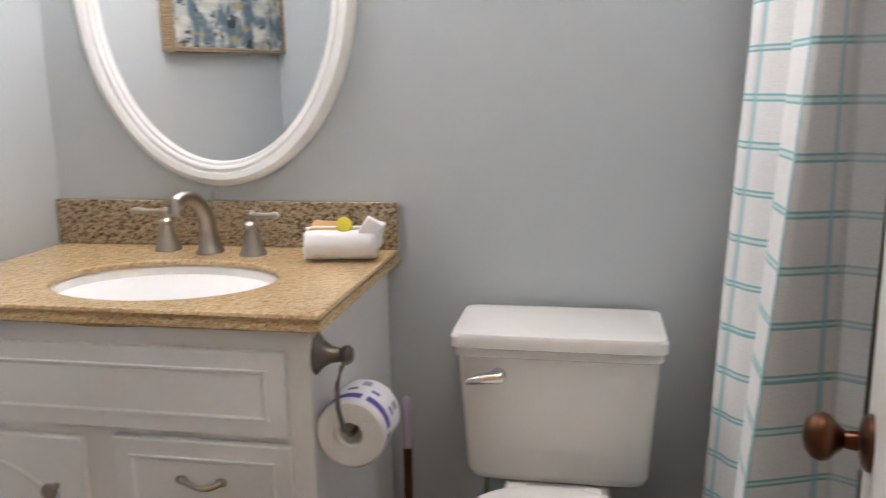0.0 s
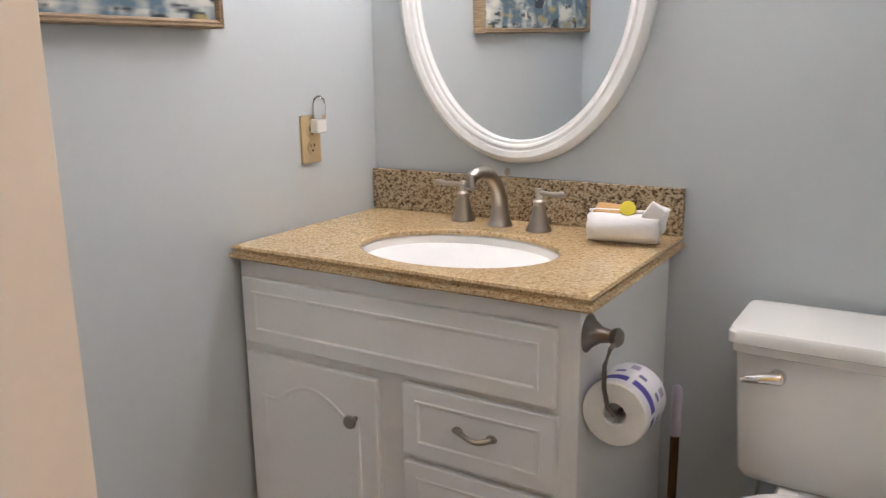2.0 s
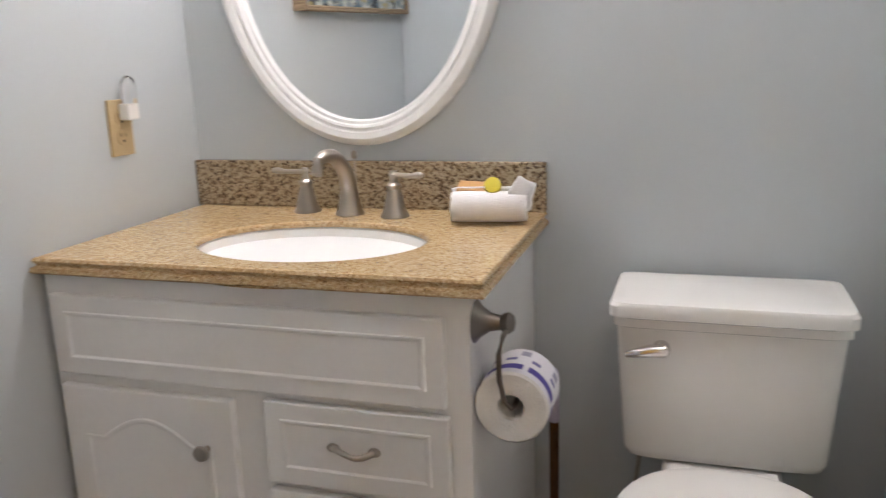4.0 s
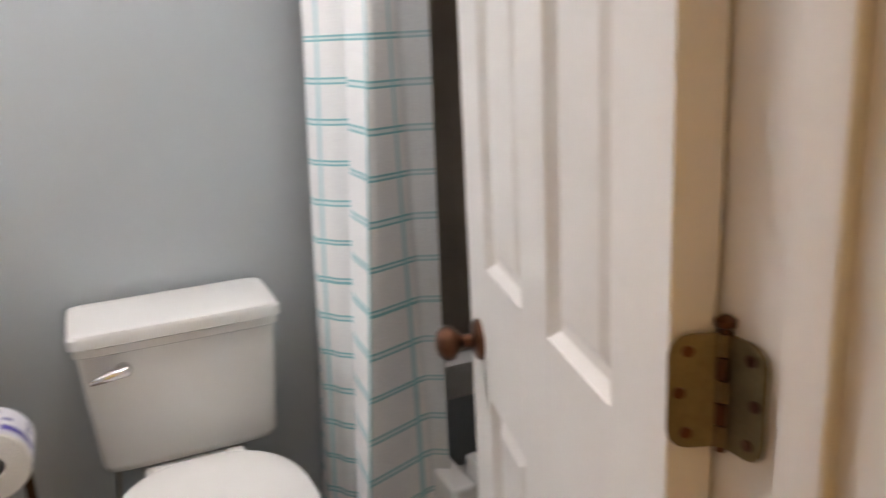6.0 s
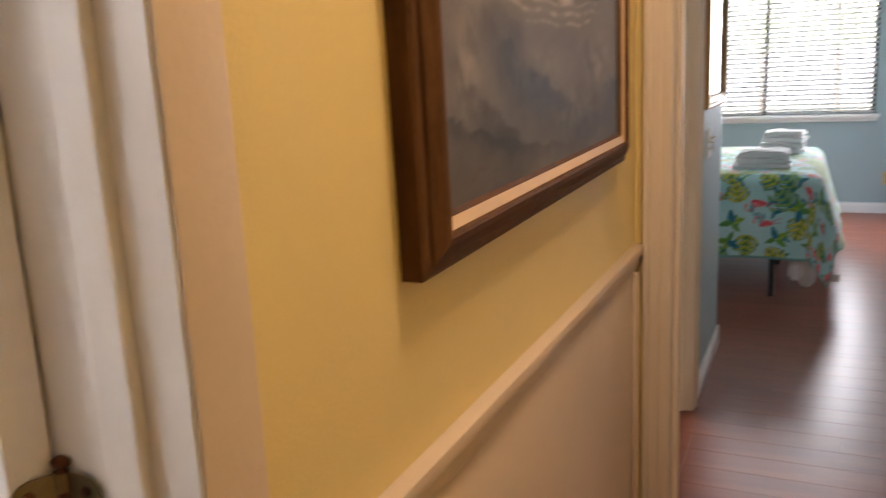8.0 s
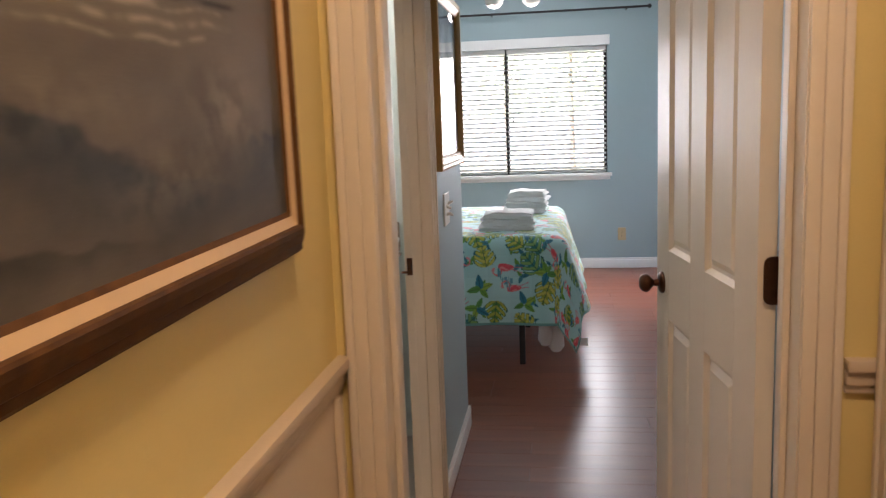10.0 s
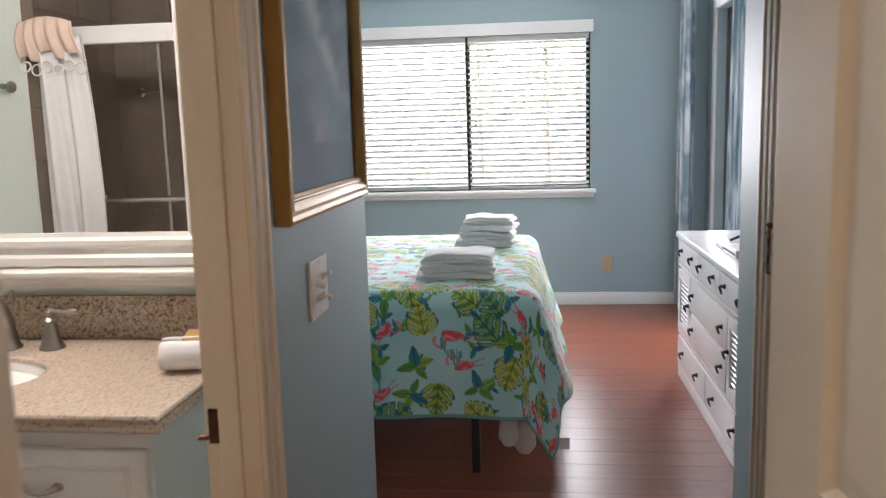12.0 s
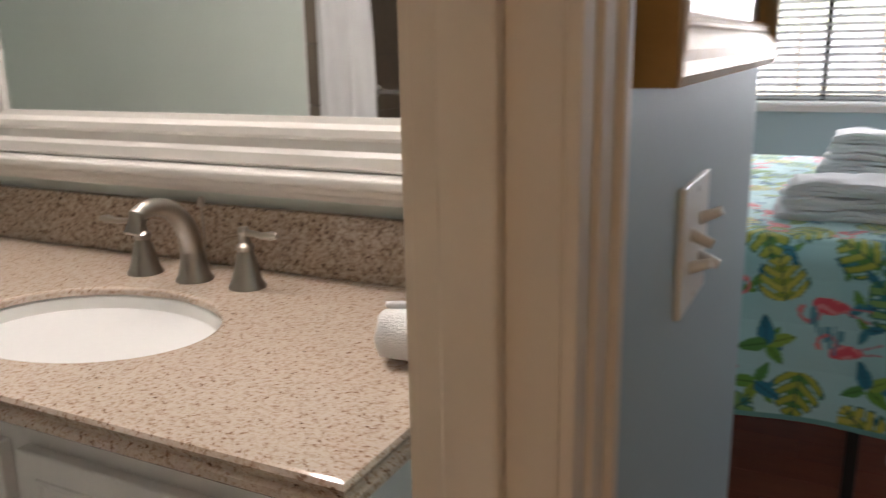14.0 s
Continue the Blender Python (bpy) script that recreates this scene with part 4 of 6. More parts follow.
# ---- vanities ----
def counter_top(e, w, d, z0, z1, cx, cy, rx, ry, m, name="countertop"):
    """A stone top with an oval hole and a stepped front edge; front at y=0."""
    bm = bmesh.new()
    n = 72
    ring = lambda f: [bm.verts.new(f(2 * math.pi * k / n)) for k in range(n)]  # noqa: E731

    def rect(a, inset, z):
        c, s = math.cos(a), math.sin(a)
        x0, x1, y0, y1 = inset - cx, w - inset - cx, inset - cy, d - cy
        k = min((x1 / c if c > 1e-9 else x0 / c if c < -1e-9 else 1e9), (y1 / s if s > 1e-9 else y0 / s if s < -1e-9 else 1e9))
        return (cx + k * c, cy + k * s, z)
    # the corners take the nearest spokes
    outer = []
    for inset, z in ((0.012, z0), (0.004, z0 + 0.002), (0.0, z0 + 0.006), (0.002, z0 + 0.013), (0.009, z0 + 0.016), (0.009, z0 + 0.019), (0.004, z1 - 0.006), (0.007, z1 - 0.001), (0.012, z1)):
        r = ring(lambda a: rect(a, inset, z))
        for x, y in ((inset, inset), (w - inset, inset), (inset, d), (w - inset, d)):
            v = min(r, key=lambda q: (q.co.x - x) ** 2 + (q.co.y - y) ** 2)
            v.co.x, v.co.y = x, y
        outer.append(r)
    inner = [ring(lambda a: (cx + (rx + o) * math.cos(a), cy + (ry + o) * math.sin(a), z)) for o, z in ((0.006, z1), (0.001, z1 - 0.002), (0.0, z1 - 0.005), (0.0, z1 - 0.012), (0.06, z0))]
    rows = outer + inner + [outer[0]]
    for a, b in zip(rows, rows[1:]):
        for k in range(n):
            bm.faces.new((a[k], a[(k + 1) % n], b[(k + 1) % n], b[k]))
    part(name, bm, m, e)
    bm = bmesh.new()
    prof = [(1.03, 0.0), (1.0, -0.004), (0.97, -0.03), (0.90, -0.075), (0.75, -0.115), (0.5, -0.138), (0.2, -0.146), (0.06, -0.147)]
    prof += [(0.06, -0.153), (0.5, -0.145), (0.78, -0.122), (0.94, -0.08), (1.01, -0.03), (1.06, -0.006), (1.06, 0.0)]
    rings = [[bm.verts.new((cx + rx * f * math.cos(a), cy + ry * f * math.sin(a), z1 - 0.0125 + z)) for a in (2 * math.pi * k / 48 for k in range(48))] for f, z in prof]
    for a, b in zip(rings, rings[1:] + rings[:1]):
        for k in range(48):
            bm.faces.new((a[k], a[(k + 1) % 48], b[(k + 1) % 48], b[k]))
    s = part("basin", bm, PORC, e, "white oval porcelain basin", True)
    part("drain", lathe(bmesh.new(), ((0.021, 0.0), (0.021, 0.003), (0.012, 0.004), (0.004, 0.002)), Matrix.Translation((cx, cy, z0 - 0.148)), 20), CHROME, s, "chrome drain", True)


def front(name, e, x0, x1, y, z0, z1, m, groove=0.028, arch=False, grow=0.0):
    """A raised drawer or door front with a bevelled field; it stands 18 mm out from y."""
    bm = bbox(x0, x1, y - 0.018, y, z0, z1, 0.004, 3)
    if groove:
        g = groove
        pts = [(x0 + g, z0 + g), (x1 - g, z0 + g)]
        if arch:
            k = 14
            top = z1 - g - 0.05
            pts += [(x1 - g - (x1 - x0 - 2 * g) * i / k, top + (0.045 * math.sin(math.pi * (i - 2) / (k - 4)) ** 1.0 if 2 <= i <= k - 2 else 0.0)) for i in range(k + 1)]
        else:
            pts += [(x1 - g, z1 - g), (x0 + g, z1 - g)]
        cx, cz = (x0 + x1) / 2, (z0 + z1) / 2
        rings = []
        for sc, dep in ((0.0, -0.0175), (0.003, -0.0208), (0.008, -0.0208), (0.015, -0.0186)):
            rings.append([bm.verts.new((px + (cx - px) * sc / max(0.02, (x1 - x0) / 2) * 1.0, y + dep, pz + (cz - pz) * sc / max(0.02, (z1 - z0) / 2))) for px, pz in pts])
        n = len(pts)
        for a, b in zip(rings, rings[1:]):
            for k in range(n):
                bm.faces.new((a[k], a[(k + 1) % n], b[(k + 1) % n], b[k]))
        bm.faces.new(rings[-1])
    return part(name, bm, m, e)


def pull(e, x, y, z, wide=0.075):
    """A wavy bar pull with flattened leaf ends."""
    bm = tube(bmesh.new(), [(x - wide / 2 + wide * i / 12, y - 0.004 - 0.020 * math.sin(math.pi * i / 12), z + 0.004 * math.sin(2 * math.pi * i / 12)) for i in range(13)], [0.0045 + 0.0015 * abs(math.cos(math.pi * i / 12)) for i in range(13)], 10)
    p = part("handle", bm, NICKEL, e, "brushed nickel bar pull", True)
    for s in (-1, 1):
        b2 = lathe(bmesh.new(), ((0.0085, 0.0), (0.008, 0.003), (0.003, 0.0045)), Matrix.Translation((x + s * wide / 2, y, z)) @ Matrix.Rotation(radians(90), 4, "X") @ Matrix.Diagonal((1.4, 1, 1, 1)), 16)
        part("foot", b2, NICKEL, p, "", True)


def round_knob(e, x, y, z):
    part("knob", lathe(bmesh.new(), ((0.006, 0.0), (0.006, 0.012), (0.013, 0.016), (0.0155, 0.021), (0.0135, 0.026), (0.004, 0.028)), Matrix.Translation((x, y, z)) @ Matrix.Rotation(radians(90), 4, "X"), 24), NICKEL, e, "brushed nickel round knob", True)


def faucet(m, label):
    """A widespread faucet: spout and two lever handles; spout reaching to -y."""
    e = thing("sink_faucet", (0, 0, 0), label, "faucet")
    part("spout_base", lathe(bmesh.new(), ((0.031, 0.0), (0.031, 0.004), (0.026, 0.010), (0.0225, 0.03), (0.0195, 0.05))), NICKEL, e, "", True)
    path, rad = [], []
    for k in range(15):
        t = k / 14
        y = -0.012 * t - 0.095 * (1 - math.cos(math.pi * 0.62 * t)) / 1.37
        z = 0.045 + 0.092 * math.sin(math.pi * 0.62 * t) ** 0.9 if t else 0.045
        path.append((0, y, z)), rad.append(0.0195 - 0.0065 * t ** 0.8)
    path.append((0, -0.121, 0.103)), rad.append(0.0128)
    part("spout", tube(bmesh.new(), path, rad, 16), NICKEL, e, "", True)
    part("lift_rod", lathe(bmesh.new(), ((0.0022, 0.0), (0.0022, 0.072), (0.0065, 0.076), (0.0075, 0.084), (0.004, 0.091)), Matrix.Translation((0, 0.03, 0.045)), 14), NICKEL, e, "", True)
    for s in (-1, 1):
        x = s * 0.112
        h = part("handle_base", lathe(bmesh.new(), ((0.030, 0.0), (0.030, 0.004), (0.0265, 0.009), (0.0225, 0.020), (0.0175, 0.042), (0.0125, 0.060), (0.0145, 0.064), (0.0145, 0.069), (0.009, 0.074), (0.008, 0.086), (0.0105, 0.092), (0.007, 0.099)), Matrix.Translation((x, 0, 0))), NICKEL, e, "", True)
        bm = tube(bmesh.new(), [(x, 0, 0.090), (x + s * 0.02, -0.004, 0.091), (x + s * 0.045, -0.009, 0.090), (x + s * 0.066, -0.013, 0.093), (x + s * 0.078, -0.015, 0.094)], [0.006, 0.005, 0.0055, 0.0075, 0.004], 12)
        part("lever", bm, NICKEL, h, "", True)
    e.matrix_basis = m
    return e


def rolled_towel(m, label, length=0.150, r=0.038):
    """A small towel rolled round x, with a spiral end and a loose outer flap."""
    e = thing("rolled_towel", (0, 0, 0), label, "towel")
    bm = bmesh.new()
    n = 60
    prof = []
    for k in range(n + 1):
        a = k / n * 2 * math.pi * 3.2
        rr = 0.008 + (r - 0.008) * k / n
        prof.append((rr * math.cos(a), rr * math.sin(a)))
    rings = []
    for i in range(9):
        x = -length / 2 + length * i / 8
        wob = 1 - 0.05 * (abs(i - 4) == 4)
        rings.append([bm.verts.new((x + 0.0015 * math.sin(7 * y * 60 + i), y * wob + 0.001 * math.sin(i * 2.1), r * 0.96 + z * wob)) for y, z in prof])
    for a, b in zip(rings, rings[1:]):
        for k in range(n):
            bm.faces.new((a[k], a[k + 1], b[k + 1], b[k]))
    ob = part("roll", bm, TERRY, e, "", True)
    so = ob.modifiers.new("thickness", "SOLIDIFY")
    so.thickness = 0.0065
    bm = bmesh.new()
    for k, (tall, lean, y0) in enumerate(((1.15, 34, -0.010), (1.0, 26, 0.006), (0.85, 16, 0.020))):
        b2 = box(bmesh.new(), -0.020, 0.020, -0.007, 0.007, 0.0, r * tall, 0.006, 3)
        bmesh.ops.transform(b2, matrix=Matrix.Translation((length / 2 - 0.022 + 0.007 * k, y0, r * 1.35)) @ Matrix.Rotation(radians(lean), 4, "Y"), verts=b2.verts)
        me = bpy.data.meshes.new("flap")
        b2.to_mesh(me), b2.free(), bm.from_mesh(me), bpy.data.meshes.remove(me)
    box(bm, length / 2 - 0.012, length / 2 + 0.010, -0.004, r * 1.2, r * 0.6, r * 1.75, 0.010, 3)
    part("folded_end", bm, TERRY, e, "", True)
    e.matrix_basis = m
    return e


def soap_set(m):
    b = thing("soap_box", (0, 0, 0), "small kraft paper soap box leaning on the towel", "soap box")
    part("carton", bbox(-0.03, 0.03, -0.009, 0.009, 0.0, 0.04, 0.001), KRAFT, b)
    b.matrix_basis = m @ Matrix.Translation((-0.038, 0.004, 0.058)) @ Matrix.Rotation(radians(-70), 4, "X") @ Matrix.Rotation(radians(8), 4, "Y")
    s = thing("soap_bar", (0, 0, 0), "round translucent yellow wrapped soap", "soap")
    part("bar", lathe(bmesh.new(), ((0.008, -0.010), (0.0165, -0.008), (0.0175, 0.0), (0.0165, 0.008), (0.008, 0.010))), LEMON, s, "", True)
    s.matrix_basis = m @ Matrix.Translation((0.008, 0.002, 0.075)) @ Matrix.Rotation(radians(60), 4, "X")


def vanity(w, d, ch, fronts, gran, gran_d, sink, m, label, side=True, top=0.032):
    e = thing("bathroom_vanity", (0, 0, 0), label, "vanity")
    bm = bbox(0.004, w - 0.034, 0.03, d, 0.09, ch, 0.002)
    box(bm, 0.004, w - 0.034, 0.09, d, 0.0, 0.09)
    part("carcass", bm, WHITE, e)
    for kind, x0, x1, z0, z1 in fronts:
        f = front("drawer_front" if kind != "door" else "cabinet_door", e, x0, x1, 0.03, z0, z1, WHITE, 0.03 if kind != "door" else 0.045, kind == "door")
        if kind == "drawer":
            pull(f, (x0 + x1) / 2, 0.011, (z0 + z1) / 2 + 0.005)
        if kind == "door":
            round_knob(f, x1 - 0.055, 0.011, z1 - 0.095)
    cx, cy, rx, ry = sink
    e.matrix_basis = m
    t = thing("granite_countertop", (0, 0, 0), "polished speckled granite vanity top with an oval sink", "countertop")
    counter_top(t, w, d - 0.001, ch, ch + top, cx, cy, rx, ry, gran)
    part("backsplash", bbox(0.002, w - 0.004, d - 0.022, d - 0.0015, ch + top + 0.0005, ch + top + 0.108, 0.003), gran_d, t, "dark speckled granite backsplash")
    t.matrix_basis = m
    return e


V1 = Matrix.Translation((L_X + 0.002, 1.503, 0))
vanity(0.855, 0.565, 0.803, (("false", 0.022, 0.782, 0.612, 0.765), ("door", 0.022, 0.386, 0.13, 0.588), ("drawer", 0.45, 0.786, 0.442, 0.597), ("drawer", 0.45, 0.786, 0.285, 0.428), ("drawer", 0.45, 0.786, 0.13, 0.27)),
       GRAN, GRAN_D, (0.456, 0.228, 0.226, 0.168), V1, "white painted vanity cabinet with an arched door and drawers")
faucet(Matrix.Translation((-0.578, 1.978, 0.8355)) @ Matrix.Rotation(radians(-8), 4, "Z"), "brushed nickel widespread faucet with two lever handles")
TW = Matrix.Translation((-0.250, 1.925, 0.8355)) @ Matrix.Rotation(radians(9), 4, "Z")
rolled_towel(TW, "small white terry towel rolled up on the counter")
soap_set(TW)

# toilet paper on the side of the vanity
# brushed nickel again, with the shade beside the vanity put into its colour
HOLDER = mat("shaded_brushed_nickel", (0.22, 0.19, 0.165), 0.3, 1, 0.1, 20, 300, 0.02)
tp = thing("toilet_paper_holder", (-0.172, 1.575, 0.745), "brushed nickel toilet paper holder on the vanity's side, coloured as in shade", "paper holder")
part("rosette", lathe(bmesh.new(), ((0.036, 0.0), (0.036, 0.004), (0.026, 0.012), (0.015, 0.028), (0.012, 0.045), (0.016, 0.050), (0.018, 0.058), (0.012, 0.066), (0.004, 0.068)), Matrix.Translation((-0.190, 1.572, 0.748)) @ Matrix.Rotation(radians(90), 4, "Y")), HOLDER, tp, "", True)
bm = tube(bmesh.new(), [(-0.133, 1.566, 0.742), (-0.136, 1.545, 0.735), (-0.140, 1.530, 0.71), (-0.139, 1.527, 0.67), (-0.131, 1.527, 0.633), (-0.121, 1.533, 0.620), (-0.120, 1.55, 0.618), (-0.120, 1.648, 0.618)], 0.0042, 10)
part("arm", bm, HOLDER, tp, "", True)
tr = thing("toilet_paper_roll", (-0.1245, 1.59, 0.63), "new white toilet roll in a printed paper wrap", "toilet paper")
RT = Matrix.Translation((-0.1245, 1.542, 0.616)) @ Matrix.Rotation(radians(-90), 4, "X")
bm = lathe(bmesh.new(), ((0.020, 0.004), (0.022, 0.0), (0.057, 0.0), (0.0605, 0.004), (0.0605, 0.104), (0.056, 0.107), (0.020, 0.107), (0.020, 0.004)), RT, 40, False)
part("roll", bm, PAPER, tr, "", True)


def wrap_print(u, v):
    c = mixc((0.74, 0.72, 0.74), (0.70, 0.69, 0.74), 0.5 + 0 * u)
    c = mixc(c, (0.07, 0.05, 0.30), ((v < 0.34) & (v > 0.16) & (np.abs((u * 5) % 1 - 0.5) < 0.42)).astype(float))
    c = mixc(c, (0.16, 0.15, 0.34), ((v > 0.5) & (v < 0.62) & (np.abs((u * 9) % 1 - 0.5) < 0.2)).astype(float))
    return mixc(c, (0.20, 0.19, 0.30), ((v > 0.7) & (v < 0.9) & (np.abs((u * 6) % 1 - 0.35) < 0.13)).astype(float) * 0.8)


def wrap_at(u, v):
    a = 6.2832 * u
    return -0.1245 + 0.0612 * np.cos(a), 1.545 + 0.103 * v, 0.616 + 0.0612 * np.sin(a)


sheet("wrapper", 120, 36, wrap_at, wrap_print, PRINTW, tr)
tagged(bpy.data.objects["wrapper"], "white wrap with violet print")


# ---- oval mirror ----
om = thing("oval_mirror", (-0.573, 2.05, 1.43), "oval wall mirror in a white moulded frame", "mirror")
bm = bmesh.new()
n, rings = 96, []
for rx, rz, dep in ((0.337, 0.452, 0.0), (0.338, 0.453, 0.012), (0.334, 0.449, 0.022), (0.322, 0.437, 0.030), (0.309, 0.424, 0.028), (0.306, 0.421, 0.022), (0.302, 0.417, 0.022), (0.298, 0.413, 0.026), (0.293, 0.408, 0.024), (0.291, 0.406, 0.017), (0.284, 0.399, 0.017), (0.280, 0.395, 0.002)):
    rings.append([bm.verts.new((-0.573 + rx * math.cos(a), B_Y - dep, 1.43 + rz * math.sin(a))) for a in (2 * math.pi * k / n for k in range(n))])
for a, b in zip(rings, rings[1:]):
    for k in range(n):
        bm.faces.new((a[k], a[(k + 1) % n], b[(k + 1) % n], b[k]))
part("frame", bm, WHITE, om, "white moulded oval frame", True)
bm = bmesh.new()
bm.faces.new([bm.verts.new((-0.573 + 0.285 * math.cos(a), B_Y - 0.009 - 0.0126 * 0.4 * math.sin(a), 1.43 + 0.40 * math.sin(a))) for a in (2 * math.pi * k / n for k in range(n))])
part("mirror_glass", bm, MIRROR, om, "silvered mirror glass")


# ---- toilet ----
def loft(bm, rows, n=40, caps=True):
    """Closed rings of superellipses: rows of (cx, cy, rx, ry front, ry back, z, power)."""
    rings = []
    for cx, cy, rx, rf, rb, z, p in rows:
        ring = []
        for k in range(n):
            a = 2 * math.pi * k / n
            c, s = math.cos(a), math.sin(a)
            ring.append(bm.verts.new((cx + rx * math.copysign(abs(c) ** (2 / p), c), cy + (rb if s > 0 else rf) * math.copysign(abs(s) ** (2 / p), s), z)))
        rings.append(ring)
    for a, b in zip(rings, rings[1:]):
        for k in range(n):
            bm.faces.new((a[k], a[(k + 1) % n], b[(k + 1) % n], b[k]))
    if caps:
        bm.faces.new(rings[0][::-1]), bm.faces.new(rings[-1])
    return bm


TX = 0.212
toilet = thing("toilet", (TX, 1.75, 0), "white porcelain toilet with its lid closed", "toilet")
tank = part("tank", loft(bmesh.new(), ((TX, 1.955, 0.168, 0.086, 0.086, 0.385, 8), (TX, 1.955, 0.182, 0.096, 0.088, 0.392, 8), (TX, 1.953, 0.188, 0.099, 0.09, 0.41, 9), (TX, 1.948, 0.203, 0.110, 0.095, 0.668, 10)), 64), PORC, toilet, "", True)
part("tank_lid", loft(bmesh.new(), ((TX, 1.945, 0.203, 0.113, 0.10, 0.664, 12), (TX, 1.944, 0.207, 0.120, 0.104, 0.668, 12), (TX, 1.944, 0.207, 0.120, 0.104, 0.684, 12), (TX, 1.943, 0.214, 0.128, 0.106, 0.688, 12), (TX, 1.943, 0.214, 0.128, 0.106, 0.708, 12), (TX, 1.943, 0.209, 0.123, 0.103, 0.715, 12), (TX, 1.943, 0.19, 0.105, 0.09, 0.717, 12)), 64), PORC, toilet, "white porcelain tank lid", True)
lev = part("flush_lever", lathe(bmesh.new(), ((0.017, 0.0), (0.017, 0.006), (0.013, 0.012), (0.005, 0.014)), Matrix.Translation((0.095, 1.840, 0.625)) @ Matrix.Rotation(radians(90), 4, "X")), CHROME, toilet, "chrome flush lever", True)
part("lever_arm", tube(bmesh.new(), [(0.100, 1.828, 0.626), (0.072, 1.820, 0.625), (0.047, 1.817, 0.620), (0.032, 1.818, 0.616)], [0.0125, 0.0115, 0.0085, 0.005], 12), CHROME, lev, "", True)
bm = loft(bmesh.new(), ((TX, 1.62, 0.115, 0.20, 0.24, 0.0, 3), (TX, 1.62, 0.108, 0.18, 0.24, 0.03, 3), (TX, 1.60, 0.10, 0.16, 0.26, 0.15, 3), (TX, 1.56, 0.14, 0.22, 0.28, 0.28, 2.6), (TX, 1.54, 0.175, 0.25, 0.28, 0.36, 2.4), (TX, 1.54, 0.182, 0.255, 0.28, 0.39, 2.4)))
box(bm, TX - 0.11, TX + 0.11, 1.76, 2.02, 0.25, 0.384, 0.02, 3)
part("bowl", bm, PORC, toilet, "", True)
part("seat", loft(bmesh.new(), ((TX, 1.54, 0.182, 0.26, 0.235, 0.392, 2.5), (TX, 1.54, 0.187, 0.265, 0.238, 0.398, 2.5), (TX, 1.54, 0.187, 0.265, 0.238, 0.408, 2.5))), SEATM, toilet, "", True)
part("seat_lid", loft(bmesh.new(), ((TX, 1.54, 0.184, 0.262, 0.238, 0.410, 2.5), (TX, 1.54, 0.187, 0.265, 0.24, 0.415, 2.5), (TX, 1.54, 0.185, 0.262, 0.238, 0.424, 2.5), (TX, 1.54, 0.165, 0.24, 0.218, 0.430, 2.5), (TX, 1.54, 0.10, 0.16, 0.15, 0.433, 2.4))), SEATM, toilet, "white closed toilet lid", True)
for s in (-1, 1):
    part("hinge_cap", bbox(TX + s * 0.075 - 0.02, TX + s * 0.075 + 0.02, 1.772, 1.80, 0.385, 0.418, 0.006, 3), SEATM, toilet)
part("supply_line", tube(bmesh.new(), [(0.055, 1.99, 0.384), (0.05, 2.0, 0.30), (0.04, 2.03, 0.22), (0.04, 2.068, 0.19)], 0.005, 8), NICKEL, toilet, "braided supply line")

pl = thing("toilet_plunger", (-0.128, 1.955, 0), "plunger with a dark handle and lavender grip", "plunger")
part("cup", lathe(bmesh.new(), ((0.045, 0.0), (0.047, 0.01), (0.04, 0.05), (0.018, 0.075), (0.013, 0.095)), Matrix.Translation((-0.125, 1.96, 0))), BLACK, pl, "", True)
part("handle", tube(bmesh.new(), [(-0.125, 1.96, 0.09), (-0.125, 1.96, 0.40)], 0.010), WALNUT, pl, "dark brown stick")
part("grip", lathe(bmesh.new(), ((0.0105, 0.40), (0.012, 0.405), (0.0115, 0.50), (0.009, 0.515), (0.004, 0.52)), Matrix.Translation((-0.125, 1.96, 0)), 16), LAVENDER, pl, "lavender plastic grip", True)


# ---- first bathroom's tub and curtain ----
tub = thing("bathtub", (0.98, 1.3, 0), "white built-in bathtub behind the shower curtain", "bathtub")
bm = bbox(0.665, 0.72, 1.50, B_Y - 0.004, 0, 0.36, 0.012, 3)
box(bm, 1.28, 1.35, 1.50, B_Y - 0.004, 0.3, 0.40, 0.012, 3), box(bm, 0.72, 1.28, 1.50, 1.56, 0.3, 0.40, 0.01), box(bm, 0.72, 1.28, B_Y - 0.08, B_Y - 0.004, 0.3, 0.40, 0.01), box(bm, 0.72, 1.28, 1.56, B_Y - 0.08, 0.05, 0.10)
part("shell", bm, TUBM, tub, "", True)
structure("tub_surround", bbox(0.70, 1.35, B_Y - 0.010, B_Y - 0.004, 0.401, 2.0), TILE, "beige tub surround")
crod = thing("shower_rod", (0.60, 1.3, 1.98), "chrome shower curtain rod between the walls", "shower rod")
part("rod", tube(bmesh.new(), [(0.60, I_Y, 1.98), (0.60, B_Y, 1.98)], 0.0125), CHROME, crod)


# plan of the hanging cloth: share of its width, then x and y at chest height, then x and y near the hem
FOLDS = ((0.0, 0.568, 1.975, 0.512, 1.965), (0.17, 0.552, 1.86, 0.497, 1.85), (0.36, 0.606, 1.80, 0.551, 1.79), (0.46, 0.586, 1.72, 0.526, 1.70),
         (0.58, 0.583, 1.60, 0.488, 1.53), (0.64, 0.596, 1.592, 0.520, 1.545), (0.82, 0.637, 1.598, 0.652, 1.60), (0.83, 0.655, 1.606, 0.664, 1.60), (1.0, 0.702, 1.585, 0.696, 1.58))


